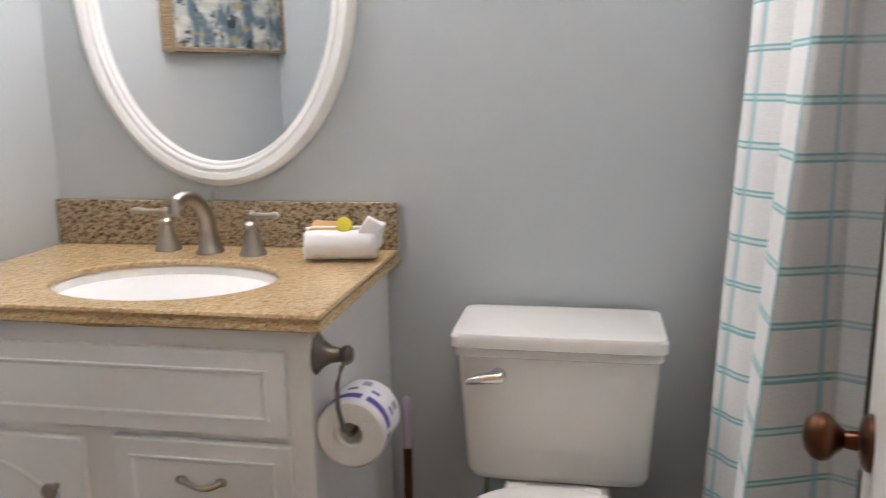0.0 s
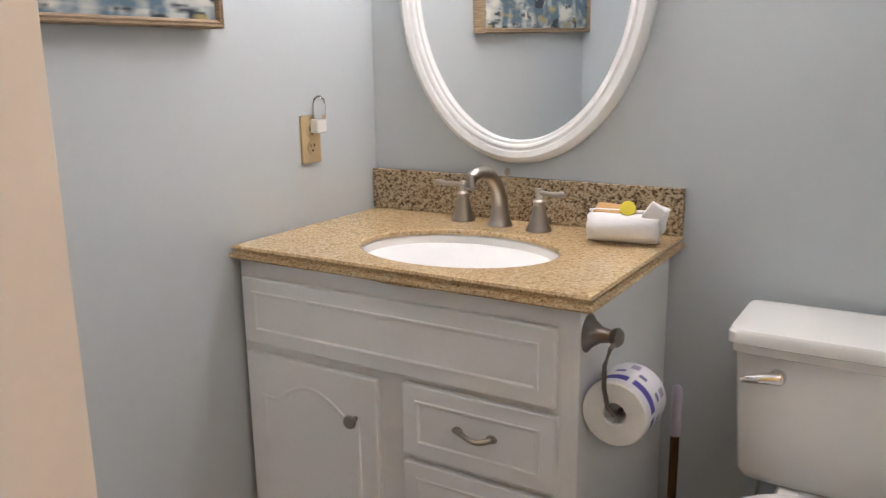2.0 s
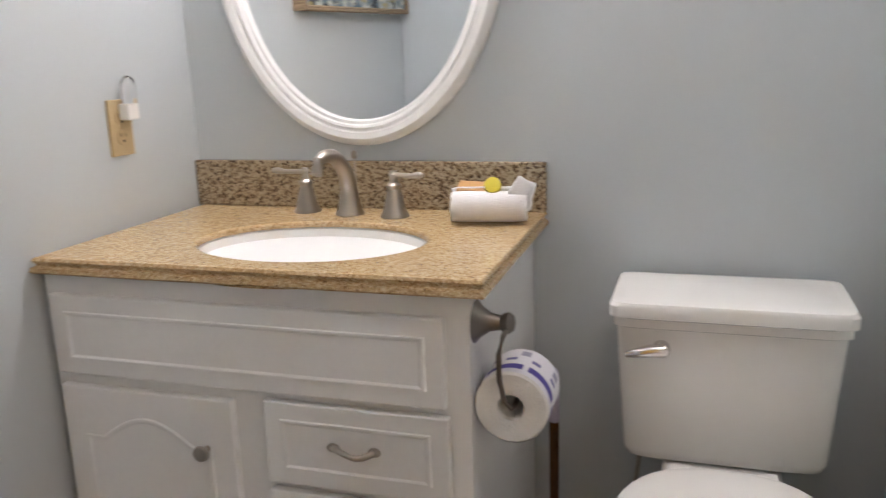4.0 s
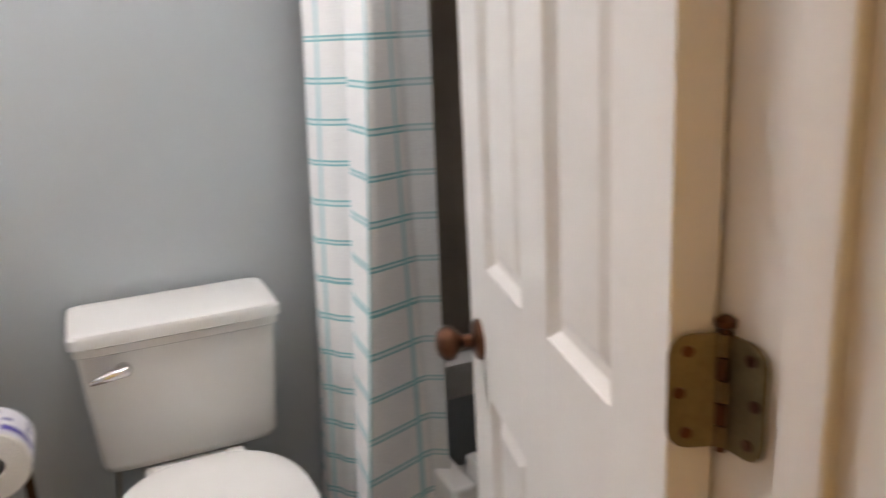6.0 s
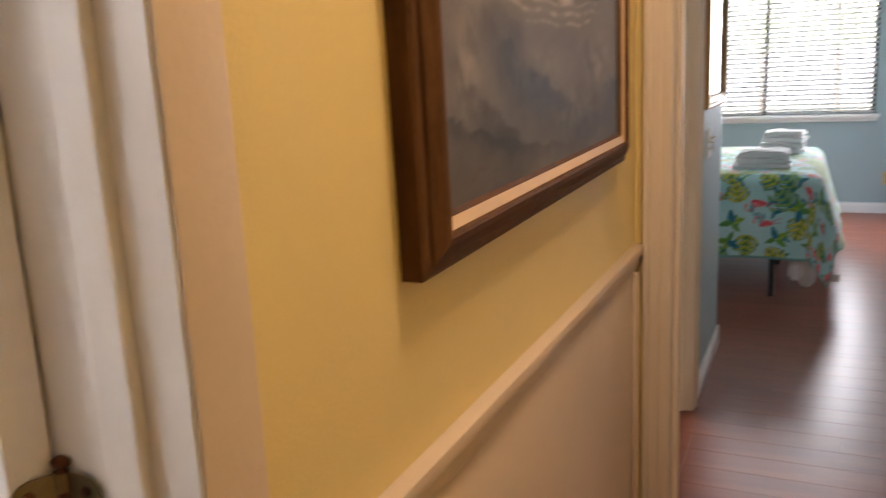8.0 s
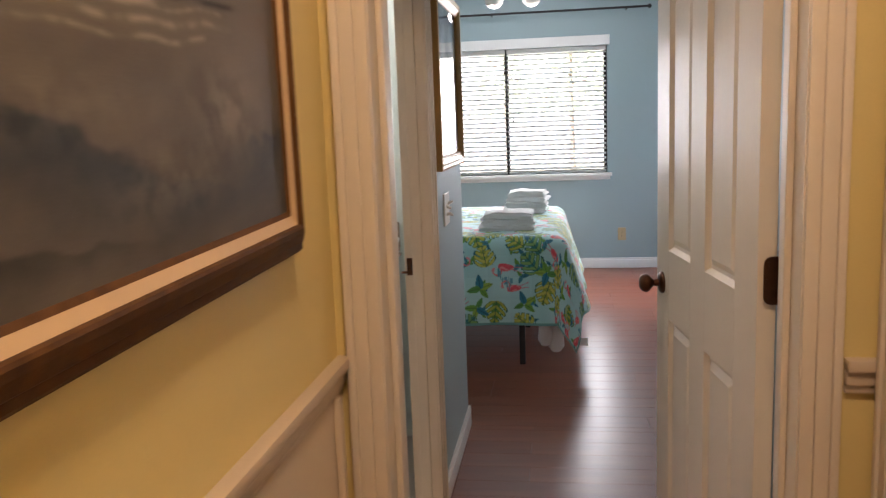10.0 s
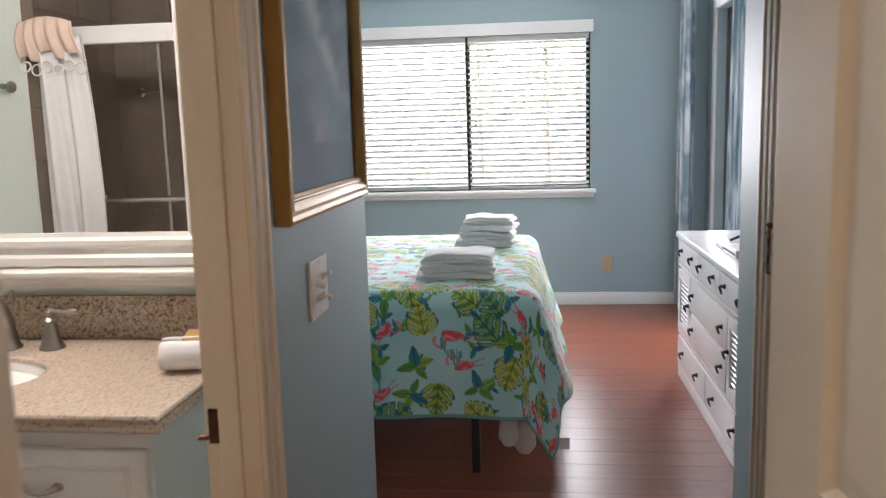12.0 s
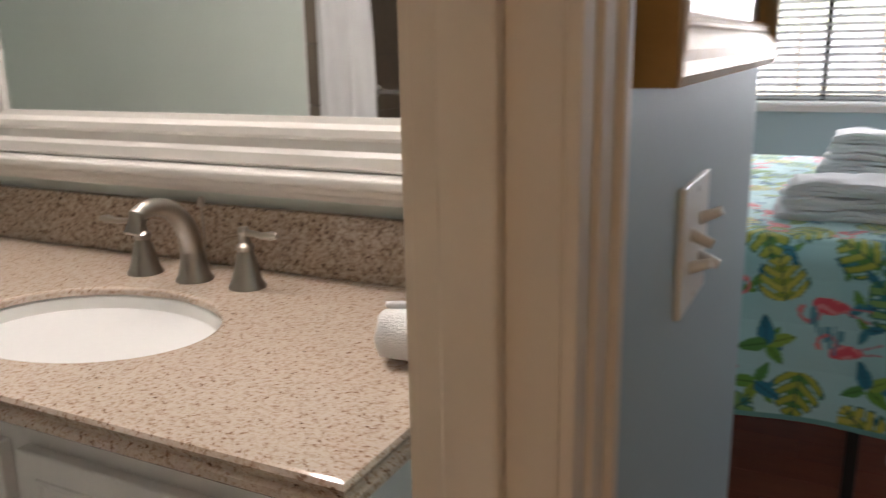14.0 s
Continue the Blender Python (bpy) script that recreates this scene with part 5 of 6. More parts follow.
def curtain_at(u, v):
    """u runs along the cloth from the wall: broad folds, one sharp fold standing out, a flat panel, and the thin liner past its edge."""
    z = 0.10 + 1.86 * v
    k = np.where(z < 1.28, 1.28 - z, 0.5 * (1.28 - z))
    f = np.array(FOLDS)
    fine = np.linspace(0, 1, 401)
    soft = np.hanning(15) / np.hanning(15).sum()
    rows = [np.convolve(np.pad(np.interp(fine, f[:, 0], f[:, j]), 7, "edge"), soft, "valid") for j in (1, 2, 3, 4)]
    x0, y0, x1, y1 = (np.interp(u, fine, r) for r in rows)
    ripple = 0.004 * np.sin(34 * u + 1.2 * z) * (u < 0.58) + 0.003 * np.sin(7 * v + 9 * u)
    return x0 + (x1 - x0) * k + ripple, y0 + (y1 - y0) * k, z


def curtain_print(u, v):
    """Pairs of thin aqua lines across, broader aqua bands down, and a plain liner."""
    z = v * 1.86
    base = mixc((0.80, 0.80, 0.79), (0.76, 0.765, 0.765), 0.5 + fbm(u, v, 3.0, 7, 2))
    m = np.abs((z / 0.0855) % 1 - 0.5) * 0.0855
    pair, between = (m < 0.0068) & (m > 0.0026), m <= 0.0026
    c = mixc(base, (0.14, 0.42, 0.45), pair * 0.9)
    c = mixc(c, (0.52, 0.66, 0.67), between * 0.6)
    for at, w in ((0.05, 0.010), (0.20, 0.012), (0.385, 0.010), (0.585, 0.009), (0.795, 0.011)):
        c = mixc(c, (0.30, 0.56, 0.59), (np.abs(u - at) < w) * 0.72)
    lin = u > 0.826
    return tuple(np.where(lin, 0.55 * a + 0.45 * b, a) for a, b in zip(c, (0.56, 0.60, 0.62)))


sc = thing("shower_curtain", (0.58, 1.6, 1.98), "white shower curtain with thin aqua check lines", "shower curtain")
cl = sheet("cloth", 150, 900, curtain_at, curtain_print, CURT, sc)
cl.modifiers.new("thickness", "SOLIDIFY").thickness = 0.0015
for k in range(9):
    y = 1.965 - 0.043 * k
    part("ring", lathe(bmesh.new(), [(0.020 + 0.0022 * math.cos(a), 0.0022 * math.sin(a)) for a in (2 * math.pi * j / 8 for j in range(9))], Matrix.Translation((0.596, y, 1.972)) @ Matrix.Rotation(radians(90), 4, "X"), 20, False), CHROME, sc, "chrome ring", True)


# ---- bed ----
BX0, BX1, BY0, BZ = 5.03, 6.60, 0.075, 0.695     # near edge, far edge, foot, top
bed = thing("bed", (5.8, 1.1, 0), "bed on a black metal platform frame with a deep mattress", "bed")
part("mattress", bbox(BX0, BX1, BY0, 2.1, 0.36, BZ - 0.012, 0.05, 4), SHEET, bed, "white covered mattress", True)
bm = bbox(BX0 - 0.02, BX0 + 0.02, BY0 + 0.06, 2.1, 0.315, 0.355, 0.004)
box(bm, BX1 - 0.02, BX1 + 0.02, BY0 + 0.06, 2.1, 0.315, 0.355, 0.004), box(bm, BX0 + 0.02, BX1 - 0.02, BY0 + 0.06, BY0 + 0.1, 0.315, 0.355, 0.004), box(bm, 5.79, 5.83, BY0 + 0.1, 2.1, 0.315, 0.355, 0.004)
part("frame", bm, BLACK, bed, "black metal bed frame")
for x in (4.985, 5.81, BX1 - 0.03):
    for y in (0.255, 1.1, 1.95):
        part("leg", bbox(x - 0.016, x + 0.016, y - 0.016, y + 0.016, 0.0, 0.318, 0.004), BLACK, bed)
for k in range(9):
    y = 0.3 + 0.2 * k
    part("slat", bbox(BX0 + 0.02, BX1 - 0.02, y, y + 0.04, 0.355, 0.362), BLACK, bed)

NEAR, FOOT, FAR, HEADY = 0.505, 0.45, 0.42, 1.75


def drop(d, r=0.055):
    """A hanging edge: how far out and how far down the cloth lies d metres past the fold."""
    th = np.clip(d / r, 0, math.pi / 2)
    return r * np.sin(th), np.where(d < r * math.pi / 2, r * (1 - np.cos(th)), r + (d - r * math.pi / 2))


def quilt_place(u, v, lift=0.0, trim=0.0):
    p = -(NEAR - trim) + u * (NEAR - trim + BX1 - BX0 + FAR)        # across the bed, from the near edge
    q = -(FOOT - trim) + v * (FOOT - trim + HEADY)                  # along the bed, from the foot
    a, b = np.maximum(-p, 0), np.maximum(-q, 0)
    c = np.maximum(p - (BX1 - BX0), 0)
    ac = np.maximum(a, c)
    d = np.hypot(ac, b) + 1e-9
    out, down = drop(d)
    sx, sy = ac / d, b / d
    wave = 0.014 * np.sin(q * 13 + 1.0) * sx + 0.016 * np.sin(p * 11) * sy
    hang = np.clip(down / 0.45, 0, 1.3)
    corner = np.minimum(a, b) / 0.45
    out = out + wave * hang + 0.02 * hang + 0.11 * hang * sy ** 2 * (1 - 0.5 * corner) + 0.02 * corner * hang
    stitch = 0.0035 * (np.abs(np.sin(p * 26.2)) * np.abs(np.sin(q * 26.2))) ** 0.5 + lift
    x = BX0 + np.clip(p, 0, BX1 - BX0) + np.where(c > 0, 1, -1) * (out + stitch * (d > 0.03)) * sx
    y = BY0 + np.clip(q, 0, 9) - (out + stitch * (d > 0.03)) * sy
    z = BZ + 0.006 - down * (1 - 0.04 * corner) + stitch * (d <= 0.03) + 0.006 * np.sin(p * 4 + q * 3) * (d < 0.03)
    return x, y, z


def quilt_print(u, v):
    """Broad leaves, sprigs, coral flamingo-like shapes and small dashes scattered on aqua cloth."""
    p = u * (NEAR + BX1 - BX0 + FAR)
    q = v * (FOOT + HEADY)
    c = np.stack(mixc((0.38, 0.64, 0.64), (0.50, 0.73, 0.72), 0.5 + fbm(u, v, 3.0, 41, 3)), -1)
    rng = np.random.RandomState(8)
    pu, qv = p[:, 0], q[0]

    def stamp(x, y, r, paint):
        i0, i1 = np.searchsorted(pu, (x - r, x + r))
        j0, j1 = np.searchsorted(qv, (y - r, y + r))
        if i1 > i0 and j1 > j0:
            X, Y = p[i0:i1, j0:j1] - x, q[i0:i1, j0:j1] - y
            paint(c[i0:i1, j0:j1], X, Y)

    def put(t, mask, col, k=1.0):
        m = (np.clip(mask, 0, 1) * k)[..., None]
        t += m * (np.array(col) - t)

    def monstera(s, a, col, col2):
        turn = rng.uniform(0, 1)

        def paint(t, X, Y):
            x, y = (X * math.cos(a) + Y * math.sin(a)) / s, (-X * math.sin(a) + Y * math.cos(a)) / s
            wide = 0.92 * np.clip(1 - x * x, 0, 1) ** 0.55 * (1 - 0.32 * x)
            ay = np.abs(y)
            wave = np.sin(6.283 * (1.75 * (x - 0.62 * ay - 0.25 * ay * ay) + turn))
            slit = (wave > 0.78) & (ay > 0.38 * wide)
            inside = (ay < wide) & (np.abs(x) < 1) & ~slit
            put(t, (inside | ((ay < wide * 1.07) & (np.abs(x) < 1) & (wave < 0.35))).astype(float), (0.03, 0.14, 0.10))
            put(t, (inside & (ay < wide * 0.96)).astype(float), col)
            put(t, (inside & (wave < 0.0) & (ay < wide * 0.93)).astype(float), col2)
            put(t, (inside & (np.abs(wave - 0.15) < 0.13)).astype(float), (0.04, 0.15, 0.07), 0.9)
            put(t, (inside & (ay < 0.035)).astype(float), (0.03, 0.11, 0.06))
        return paint

    def dashes(s):
        k = rng.rand(9, 3)

        def paint(t, X, Y):
            for i in range(6):
                put(t, ((np.abs(Y - (k[i, 0] - 0.5) * s * 1.2) < 0.0035) & (np.abs(X - (k[i, 1] - 0.5) * s) < 0.010 + 0.014 * k[i, 2])).astype(float), (0.07, 0.27, 0.36), 0.85)
        return paint

    def leaf(s, a, col):
        def paint(t, X, Y):
            x, y = X * math.cos(a) + Y * math.sin(a), -X * math.sin(a) + Y * math.cos(a)
            f = (x / s) ** 2 + (y / (s * 0.46 * (1 - 0.4 * x / s))) ** 2
            put(t, (f < 1).astype(float), col)
            put(t, ((f < 1) & (np.abs(y) < 0.05 * s)).astype(float), tuple(0.45 * k for k in col))
        return paint

    def flamingo_shape(s, a):
        """A simplified coral flamingo: streaked body, two long thin legs and a curling neck."""
        q1, flip = rng.rand() * 6, 1 if rng.rand() > 0.5 else -1

        def paint(t, X, Y):
            x, y = (X * math.cos(a) + Y * math.sin(a)) / s, flip * (-X * math.sin(a) + Y * math.cos(a)) / s
            for off, sl, cv, x1 in ((0.10, 0.25, 0.0, 2.1), (-0.12, -0.05, 0.0, 2.0)):
                put(t, ((np.abs(y - off - sl * (x - 0.6) - cv * (x - 0.6) ** 2) < 0.055) & (x > 0.4) & (x < x1)).astype(float), (0.62, 0.12, 0.17), 0.85)
            ring = np.hypot(x + 1.05, y - 0.55)
            put(t, ((np.abs(ring - 0.52) < 0.10) & (y > 0.25)).astype(float), (0.78, 0.20, 0.22))
            put(t, ((np.abs(ring - 0.52) < 0.17) & (y > 0.2) & (x < -1.35) & (y < 0.62)).astype(float), (0.80, 0.28, 0.28))
            body = (x / 1.0) ** 2 + ((y + 0.12 * x * x) / (0.46 * (1 - 0.25 * x))) ** 2
            put(t, (body < 1).astype(float), (0.76, 0.10, 0.13))
            put(t, ((body < 0.75) & (np.sin(8 * (y + 0.35 * x) + 2.5 * np.sin(3 * x + q1)) > 0.45)).astype(float), (0.84, 0.30, 0.31))
        return paint

    pts = []
    for _ in range(5200):
        x, y = rng.rand() * pu[-1], rng.rand() * qv[-1]
        if all((x - a) ** 2 + (y - b) ** 2 > 0.0090 for a, b in pts):
            pts.append((x, y))
    for k, (x, y) in sorted(enumerate(pts), key=lambda e: (e[0] % 5 in (1, 4), e[0])):
        a = rng.rand() * 6.283
        dx, dy = rng.uniform(-0.07, 0.07, 2)
        for j in range(3):
            b = a + 2.1 * j
            col = ((0.03, 0.18, 0.26), (0.14, 0.34, 0.07), (0.05, 0.24, 0.31))[j]
            stamp(x + dx + 0.018 * math.cos(b), y + dy + 0.018 * math.sin(b), 0.04, leaf(rng.uniform(0.016, 0.026), b, col))
        kind = k % 5
        if kind in (0, 2):
            s = rng.uniform(0.058, 0.070)
            col, col2 = (((0.10, 0.26, 0.05), (0.46, 0.47, 0.07)), ((0.30, 0.36, 0.05), (0.58, 0.54, 0.10)), ((0.035, 0.20, 0.19), (0.22, 0.40, 0.13)))[rng.randint(3)]
            stamp(x, y, 0.12, monstera(s, a, col, col2))
        elif kind in (1, 4):
            stamp(x, y, 0.13, flamingo_shape(rng.uniform(0.038, 0.046), a))
            dx, dy = rng.uniform(-0.06, 0.06, 2)
            stamp(x + dx, y + dy, 0.07, dashes(0.055))
        else:
            for j in range(4):
                b = a + (0.0, 1.25, 2.6, 4.3)[j]
                stamp(x + 0.036 * math.cos(b), y + 0.036 * math.sin(b), 0.07, leaf(rng.uniform(0.026, 0.042), b, ((0.15, 0.36, 0.06), (0.28, 0.44, 0.07), (0.03, 0.20, 0.29), (0.10, 0.30, 0.07))[j]))
    hem = (p < 0.012) | (q < 0.012)
    c[hem] = (0.16, 0.36, 0.34)
    return c[..., 0], c[..., 1], c[..., 2]


quilt = thing("quilt", (5.8, 1.0, BZ), "aqua quilt printed with green leaves and coral flamingo-like shapes", "quilt")
qs = sheet("cloth", 640, 560, quilt_place, quilt_print, QUILT, quilt)
qs.modifiers.new("thickness", "SOLIDIFY").thickness = -0.006
TEAL = lambda u, v: (0.10 + 0 * u, 0.25 + 0 * u, 0.23 + 0 * u)  # noqa: E731
sheet("binding", 3, 420, lambda u, v: quilt_place(u * 0.006, v, 0.003), TEAL, QUILT, quilt)
sheet("binding", 420, 3, lambda u, v: quilt_place(u, v * 0.007, 0.003), TEAL, QUILT, quilt)
tag = thing("care_label", (4.96, -0.06, 0.13), "white cloth care label at the quilt's corner", "label")
part("tag", bbox(4.942, 4.944, -0.10, -0.035, 0.115, 0.16, 0.0005), SHEET, tag)
bs = thing("bed_sheet", (5.1, 0.1, 0.3), "white sheet hanging below the quilt's corner", "bed sheet")
for k, (x, y, r, z0, z1) in enumerate(((5.02, 0.13, 0.045, 0.10, 0.40), (5.06, 0.07, 0.05, 0.055, 0.40), (5.12, 0.035, 0.04, 0.13, 0.42), (5.5, 0.03, 0.05, 0.25, 0.45))):
    part("fold", loft(bmesh.new(), ((x, y, r * 0.6, r * 0.5, r * 0.5, z0, 2.2), (x, y, r, r * 0.9, r * 0.9, z0 + 0.03, 2.4), (x, y, r * 0.9, r * 0.7, r * 0.7, (z0 + z1) / 2, 2.4), (x, y + 0.02, r * 0.7, r * 0.5, r * 0.5, z1, 2.4)), 20), SHEET, bs, "", True)


def folded_towel(wide, deep, thick, seed, flip):
    """A thick towel folded in three: one strip of cloth laid to and fro, its rounded folds at the two ends."""
    e = thing("folded_towel", (0, 0, 0), "white terry towel folded in a stack on the quilt", "towel", "towels on the bed")
    rng = random.Random(seed)
    th = thick / 3
    path = []
    for k in range(3):
        x0, x1 = (-wide / 2, wide / 2) if k % 2 == 0 else (wide / 2, -wide / 2)
        x0, x1 = x0 * rng.uniform(0.93, 1.0), x1 * rng.uniform(0.93, 1.0)
        path += [(x0 + (x1 - x0) * j / 16, th * (k + 0.5)) for j in range(17)]
        if k < 2:
            s = 1 if x1 > 0 else -1
            path += [(x1 + s * 0.5 * th * math.sin(math.pi * j / 6), th * (k + 1) - 0.5 * th * math.cos(math.pi * j / 6)) for j in range(1, 6)]
    bm = bmesh.new()
    rows = []
    for i in range(15):
        v = i / 14
        row = []
        for j, (x, z) in enumerate(path):
            f = z / thick
            wob = 0.0045 * math.sin(19 * x + 2.3 * seed + 5 * v) + 0.0035 * math.sin(43 * x - 7 * v + seed)
            sag = 0.006 * f * (1 - (2 * x / wide) ** 2) - 0.007 * f * abs(2 * v - 1) ** 4
            y = deep * (v - 0.5) * (1 + 0.05 * math.sin(6 * f + seed)) + 0.006 * math.sin(14 * x + 3 * seed + 9 * f)
            row.append(bm.verts.new((flip * x + 0.004 * math.sin(9 * v + seed), y, z + wob * f + sag)))
        rows.append(row)
    for p, q in zip(rows, rows[1:]):
        for j in range(len(path) - 1):
            bm.faces.new((p[j], p[j + 1], q[j + 1], q[j]))
    bmesh.ops.recalc_face_normals(bm, faces=bm.faces[:])
    ob = part("cloth", bm, TERRY, e, "", True)
    so = ob.modifiers.new("thickness", "SOLIDIFY")
    so.thickness, so.offset = th * 0.9, 0
    be = ob.modifiers.new("soft_edge", "BEVEL")
    be.width, be.segments, be.limit_method = th * 0.38, 2, "ANGLE"
    return e


for cx, cy, z, n, w, d, yaw, seed in ((5.32, 0.34, BZ + 0.012, 3, 0.31, 0.24, 4, 1), (6.28, 0.265, BZ + 0.014, 4, 0.29, 0.25, -6, 2)):
    for k in range(n):
        t_ = folded_towel(w - 0.016 * k, d - 0.012 * k, 0.036, seed * 10 + k, (-1) ** k)
        t_.matrix_basis = Matrix.Translation((cx + 0.006 * math.sin(3 * k), cy + 0.010 * math.cos(5 * k), z + 0.0375 * k)) @ Matrix.Rotation(radians(90 + yaw + 4 * math.sin(k * 2.2)), 4, "Z")


# ---- dresser and television ----
DXA, DXB, DF, DBK, DZ = 4.82, 6.25, -0.735, -1.165, 0.765
dr = thing("dresser", ((DXA + DXB) / 2, -0.95, 0), "white lacquered dresser with louvred doors and black ring pulls", "dresser")
part("carcass", bbox(DXA + 0.02, DXB - 0.02, DBK, DF - 0.004, 0.06, DZ - 0.03, 0.003), DRESSW, dr)
part("top", bbox(DXA - 0.012, DXB + 0.012, DBK - 0.005, DF + 0.03, DZ - 0.03, DZ, 0.008, 3), DRESSW, dr, "white dresser top", True)
bm = bbox(DXA, DXB, DBK, DF + 0.012, 0.0, 0.075, 0.008, 2)
box(bm, DXA + 0.006, DXB - 0.006, DF, DF + 0.016, 0.236, 0.252, 0.003), box(bm, DXA + 0.006, DXB - 0.006, DF, DF + 0.016, 0.588, 0.604, 0.003)
part("plinth", bm, DRESSW, dr, "", True)


def ring_pull(e, x, z):
    k = part("ring_pull", lathe(bmesh.new(), ((0.011, 0.0), (0.010, 0.004), (0.006, 0.010), (0.0085, 0.016), (0.004, 0.020)), Matrix.Translation((x, DF + 0.022, z)) @ Matrix.Rotation(radians(-90), 4, "X"), 14), BLACK, e, "black metal ring pull", True)
    part("ring", lathe(bmesh.new(), [(0.016 + 0.0028 * math.cos(a), 0.0028 * math.sin(a)) for a in (2 * math.pi * j / 8 for j in range(9))], Matrix.Translation((x, DF + 0.040, z - 0.014)) @ Matrix.Rotation(radians(72), 4, "X"), 18, False), BLACK, k, "", True)


def dfront(x0, x1, z0, z1, pulls, name="drawer"):
    bm = bbox(x0, x1, DF - 0.002, DF + 0.022, z0, z1, 0.006, 2)
    e = part(name, bm, DRESSW, dr, "", True)
    for px in pulls:
        ring_pull(e, px, (z0 + z1) / 2 + 0.012)
    return e


W = DXB - DXA
for k in range(3):
    a, w3 = DXA + 0.03 + k * (W - 0.06) / 3, (W - 0.06) / 3
    dfront(a + 0.006, a + w3 - 0.006, 0.612, 0.728, (a + 0.22 * w3, a + 0.78 * w3))
for a, b in ((DXA + 0.035, DXA + 0.335), (DXB - 0.335, DXB - 0.035)):
    bm = bmesh.new()
    for x0, x1, z0, z1 in ((a, a + 0.045, 0.26, 0.58), (b - 0.045, b, 0.26, 0.58), (a + 0.045, b - 0.045, 0.26, 0.305), (a + 0.045, b - 0.045, 0.535, 0.58)):
        box(bm, x0, x1, DF - 0.002, DF + 0.022, z0, z1, 0.003)
    ld = part("louvred_door", bm, DRESSW, dr)
    for j in range(10):
        z = 0.312 + 0.0222 * j
        bm = bbox(a + 0.043, b - 0.043, -0.004, 0.004, -0.010, 0.010, 0.001)
        bmesh.ops.transform(bm, matrix=Matrix.Translation((0, DF + 0.010, z + 0.008)) @ Matrix.Rotation(radians(-32), 4, "X"), verts=bm.verts)
        part("louvre", bm, DRESSW, ld)
    ring_pull(ld, (b - 0.022) if a < 5.4 else (a + 0.022), 0.44)
mid0, mid1 = DXA + 0.35, DXB - 0.35
for z0, z1 in ((0.262, 0.415), (0.425, 0.578)):
    dfront(mid0, mid1, z0, z1, (mid0 + 0.07, mid1 - 0.07))
for x0, x1 in ((DXA + 0.035, DXA + W / 2 - 0.005), (DXA + W / 2 + 0.005, DXB - 0.035)):
    dfront(x0, x1, 0.085, 0.230, (x0 + 0.16, x1 - 0.16))

tv = thing("television", (5.4, -0.98, DZ), "black flat-screen television standing on the dresser", "television")
TVM = Matrix.Translation((5.385, -0.985, DZ)) @ Matrix.Rotation(radians(-3), 4, "Z")
bm = bbox(-0.61, 0.61, -0.025, 0.012, 0.085, 0.79, 0.006, 2)
bmesh.ops.transform(bm, matrix=TVM, verts=bm.verts)
part("body", bm, PLASTIC_B, tv)
bm = bbox(-0.598, 0.598, 0.0125, 0.0135, 0.10, 0.778)
bmesh.ops.transform(bm, matrix=TVM, verts=bm.verts)
part("screen", bm, SCREEN, tv, "dark glossy screen")
for s in (-1, 1):
    bm = tube(bmesh.new(), [(s * 0.46, 0.13, 0.006), (s * 0.475, 0.0, 0.06), (s * 0.475, -0.01, 0.095)], 0.006, 8)
    tube(bm, [(s * 0.46, -0.13, 0.006), (s * 0.475, -0.01, 0.06), (s * 0.475, -0.01, 0.095)], 0.006, 8)
    bmesh.ops.transform(bm, matrix=TVM, verts=bm.verts)
    part("foot", bm, PLASTIC_B, tv, "", True)
cb = thing("cable_box", (5.25, -0.80, DZ), "small white cable box on the dresser", "cable box")
part("case", bbox(5.35, 5.57, -0.865, -0.785, DZ, DZ + 0.035, 0.006, 3), WPLASTIC, cb)
part("vent_band", bbox(5.36, 5.56, -0.785, -0.7835, DZ + 0.010, DZ + 0.020), SLOT, cb, "dark front band")
rc = thing("remote_control", (5.62, -0.80, DZ), "slim dark remote control on the dresser", "remote")
part("body", bbox(5.60, 5.76, -0.83, -0.79, DZ, DZ + 0.016, 0.006, 3), PLASTIC_B, rc)

# ceiling fan
FX, FY = 6.05, 0.32
fan = thing("ceiling_fan", (FX, FY, 2.44), "white ceiling fan with frosted light globes", "ceiling fan")
part("rod", tube(bmesh.new(), [(FX, FY, 2.44), (FX, FY, 2.30)], 0.012), WHITE, fan)
part("motor", lathe(bmesh.new(), ((0.03, 0.16), (0.10, 0.13), (0.11, 0.07), (0.08, 0.03), (0.04, 0.0)), Matrix.Translation((FX, FY, 2.17))), WHITE, fan, "", True)
for k in range(5):
    bm = bbox(0.16, 0.60, -0.06, 0.06, -0.004, 0.004, 0.003)
    bmesh.ops.transform(bm, matrix=Matrix.Translation((FX, FY, 2.235)) @ Matrix.Rotation(2 * math.pi * k / 5 + 0.3, 4, "Z") @ Matrix.Rotation(radians(10), 4, "X"), verts=bm.verts)
    bl = part("blade", bm, WHITE, fan)
    bm = bbox(0.09, 0.20, -0.012, 0.012, -0.008, -0.003, 0.001)
    bmesh.ops.transform(bm, matrix=Matrix.Translation((FX, FY, 2.235)) @ Matrix.Rotation(2 * math.pi * k / 5 + 0.3, 4, "Z"), verts=bm.verts)
    part("blade_arm", bm, WHITE, bl)
for s in (-1, 1):
    part("globe", lathe(bmesh.new(), ((0.022, 0.06), (0.05, 0.045), (0.062, 0.015), (0.055, -0.02), (0.03, -0.042), (0.006, -0.048)), Matrix.Translation((FX, FY + s * 0.12, 2.105)), 24), WPLASTIC, fan, "frosted white light globe", True)
    part("globe_arm", tube(bmesh.new(), [(FX, FY, 2.18), (FX, FY + s * 0.12, 2.16)], 0.012, 8), WHITE, fan)


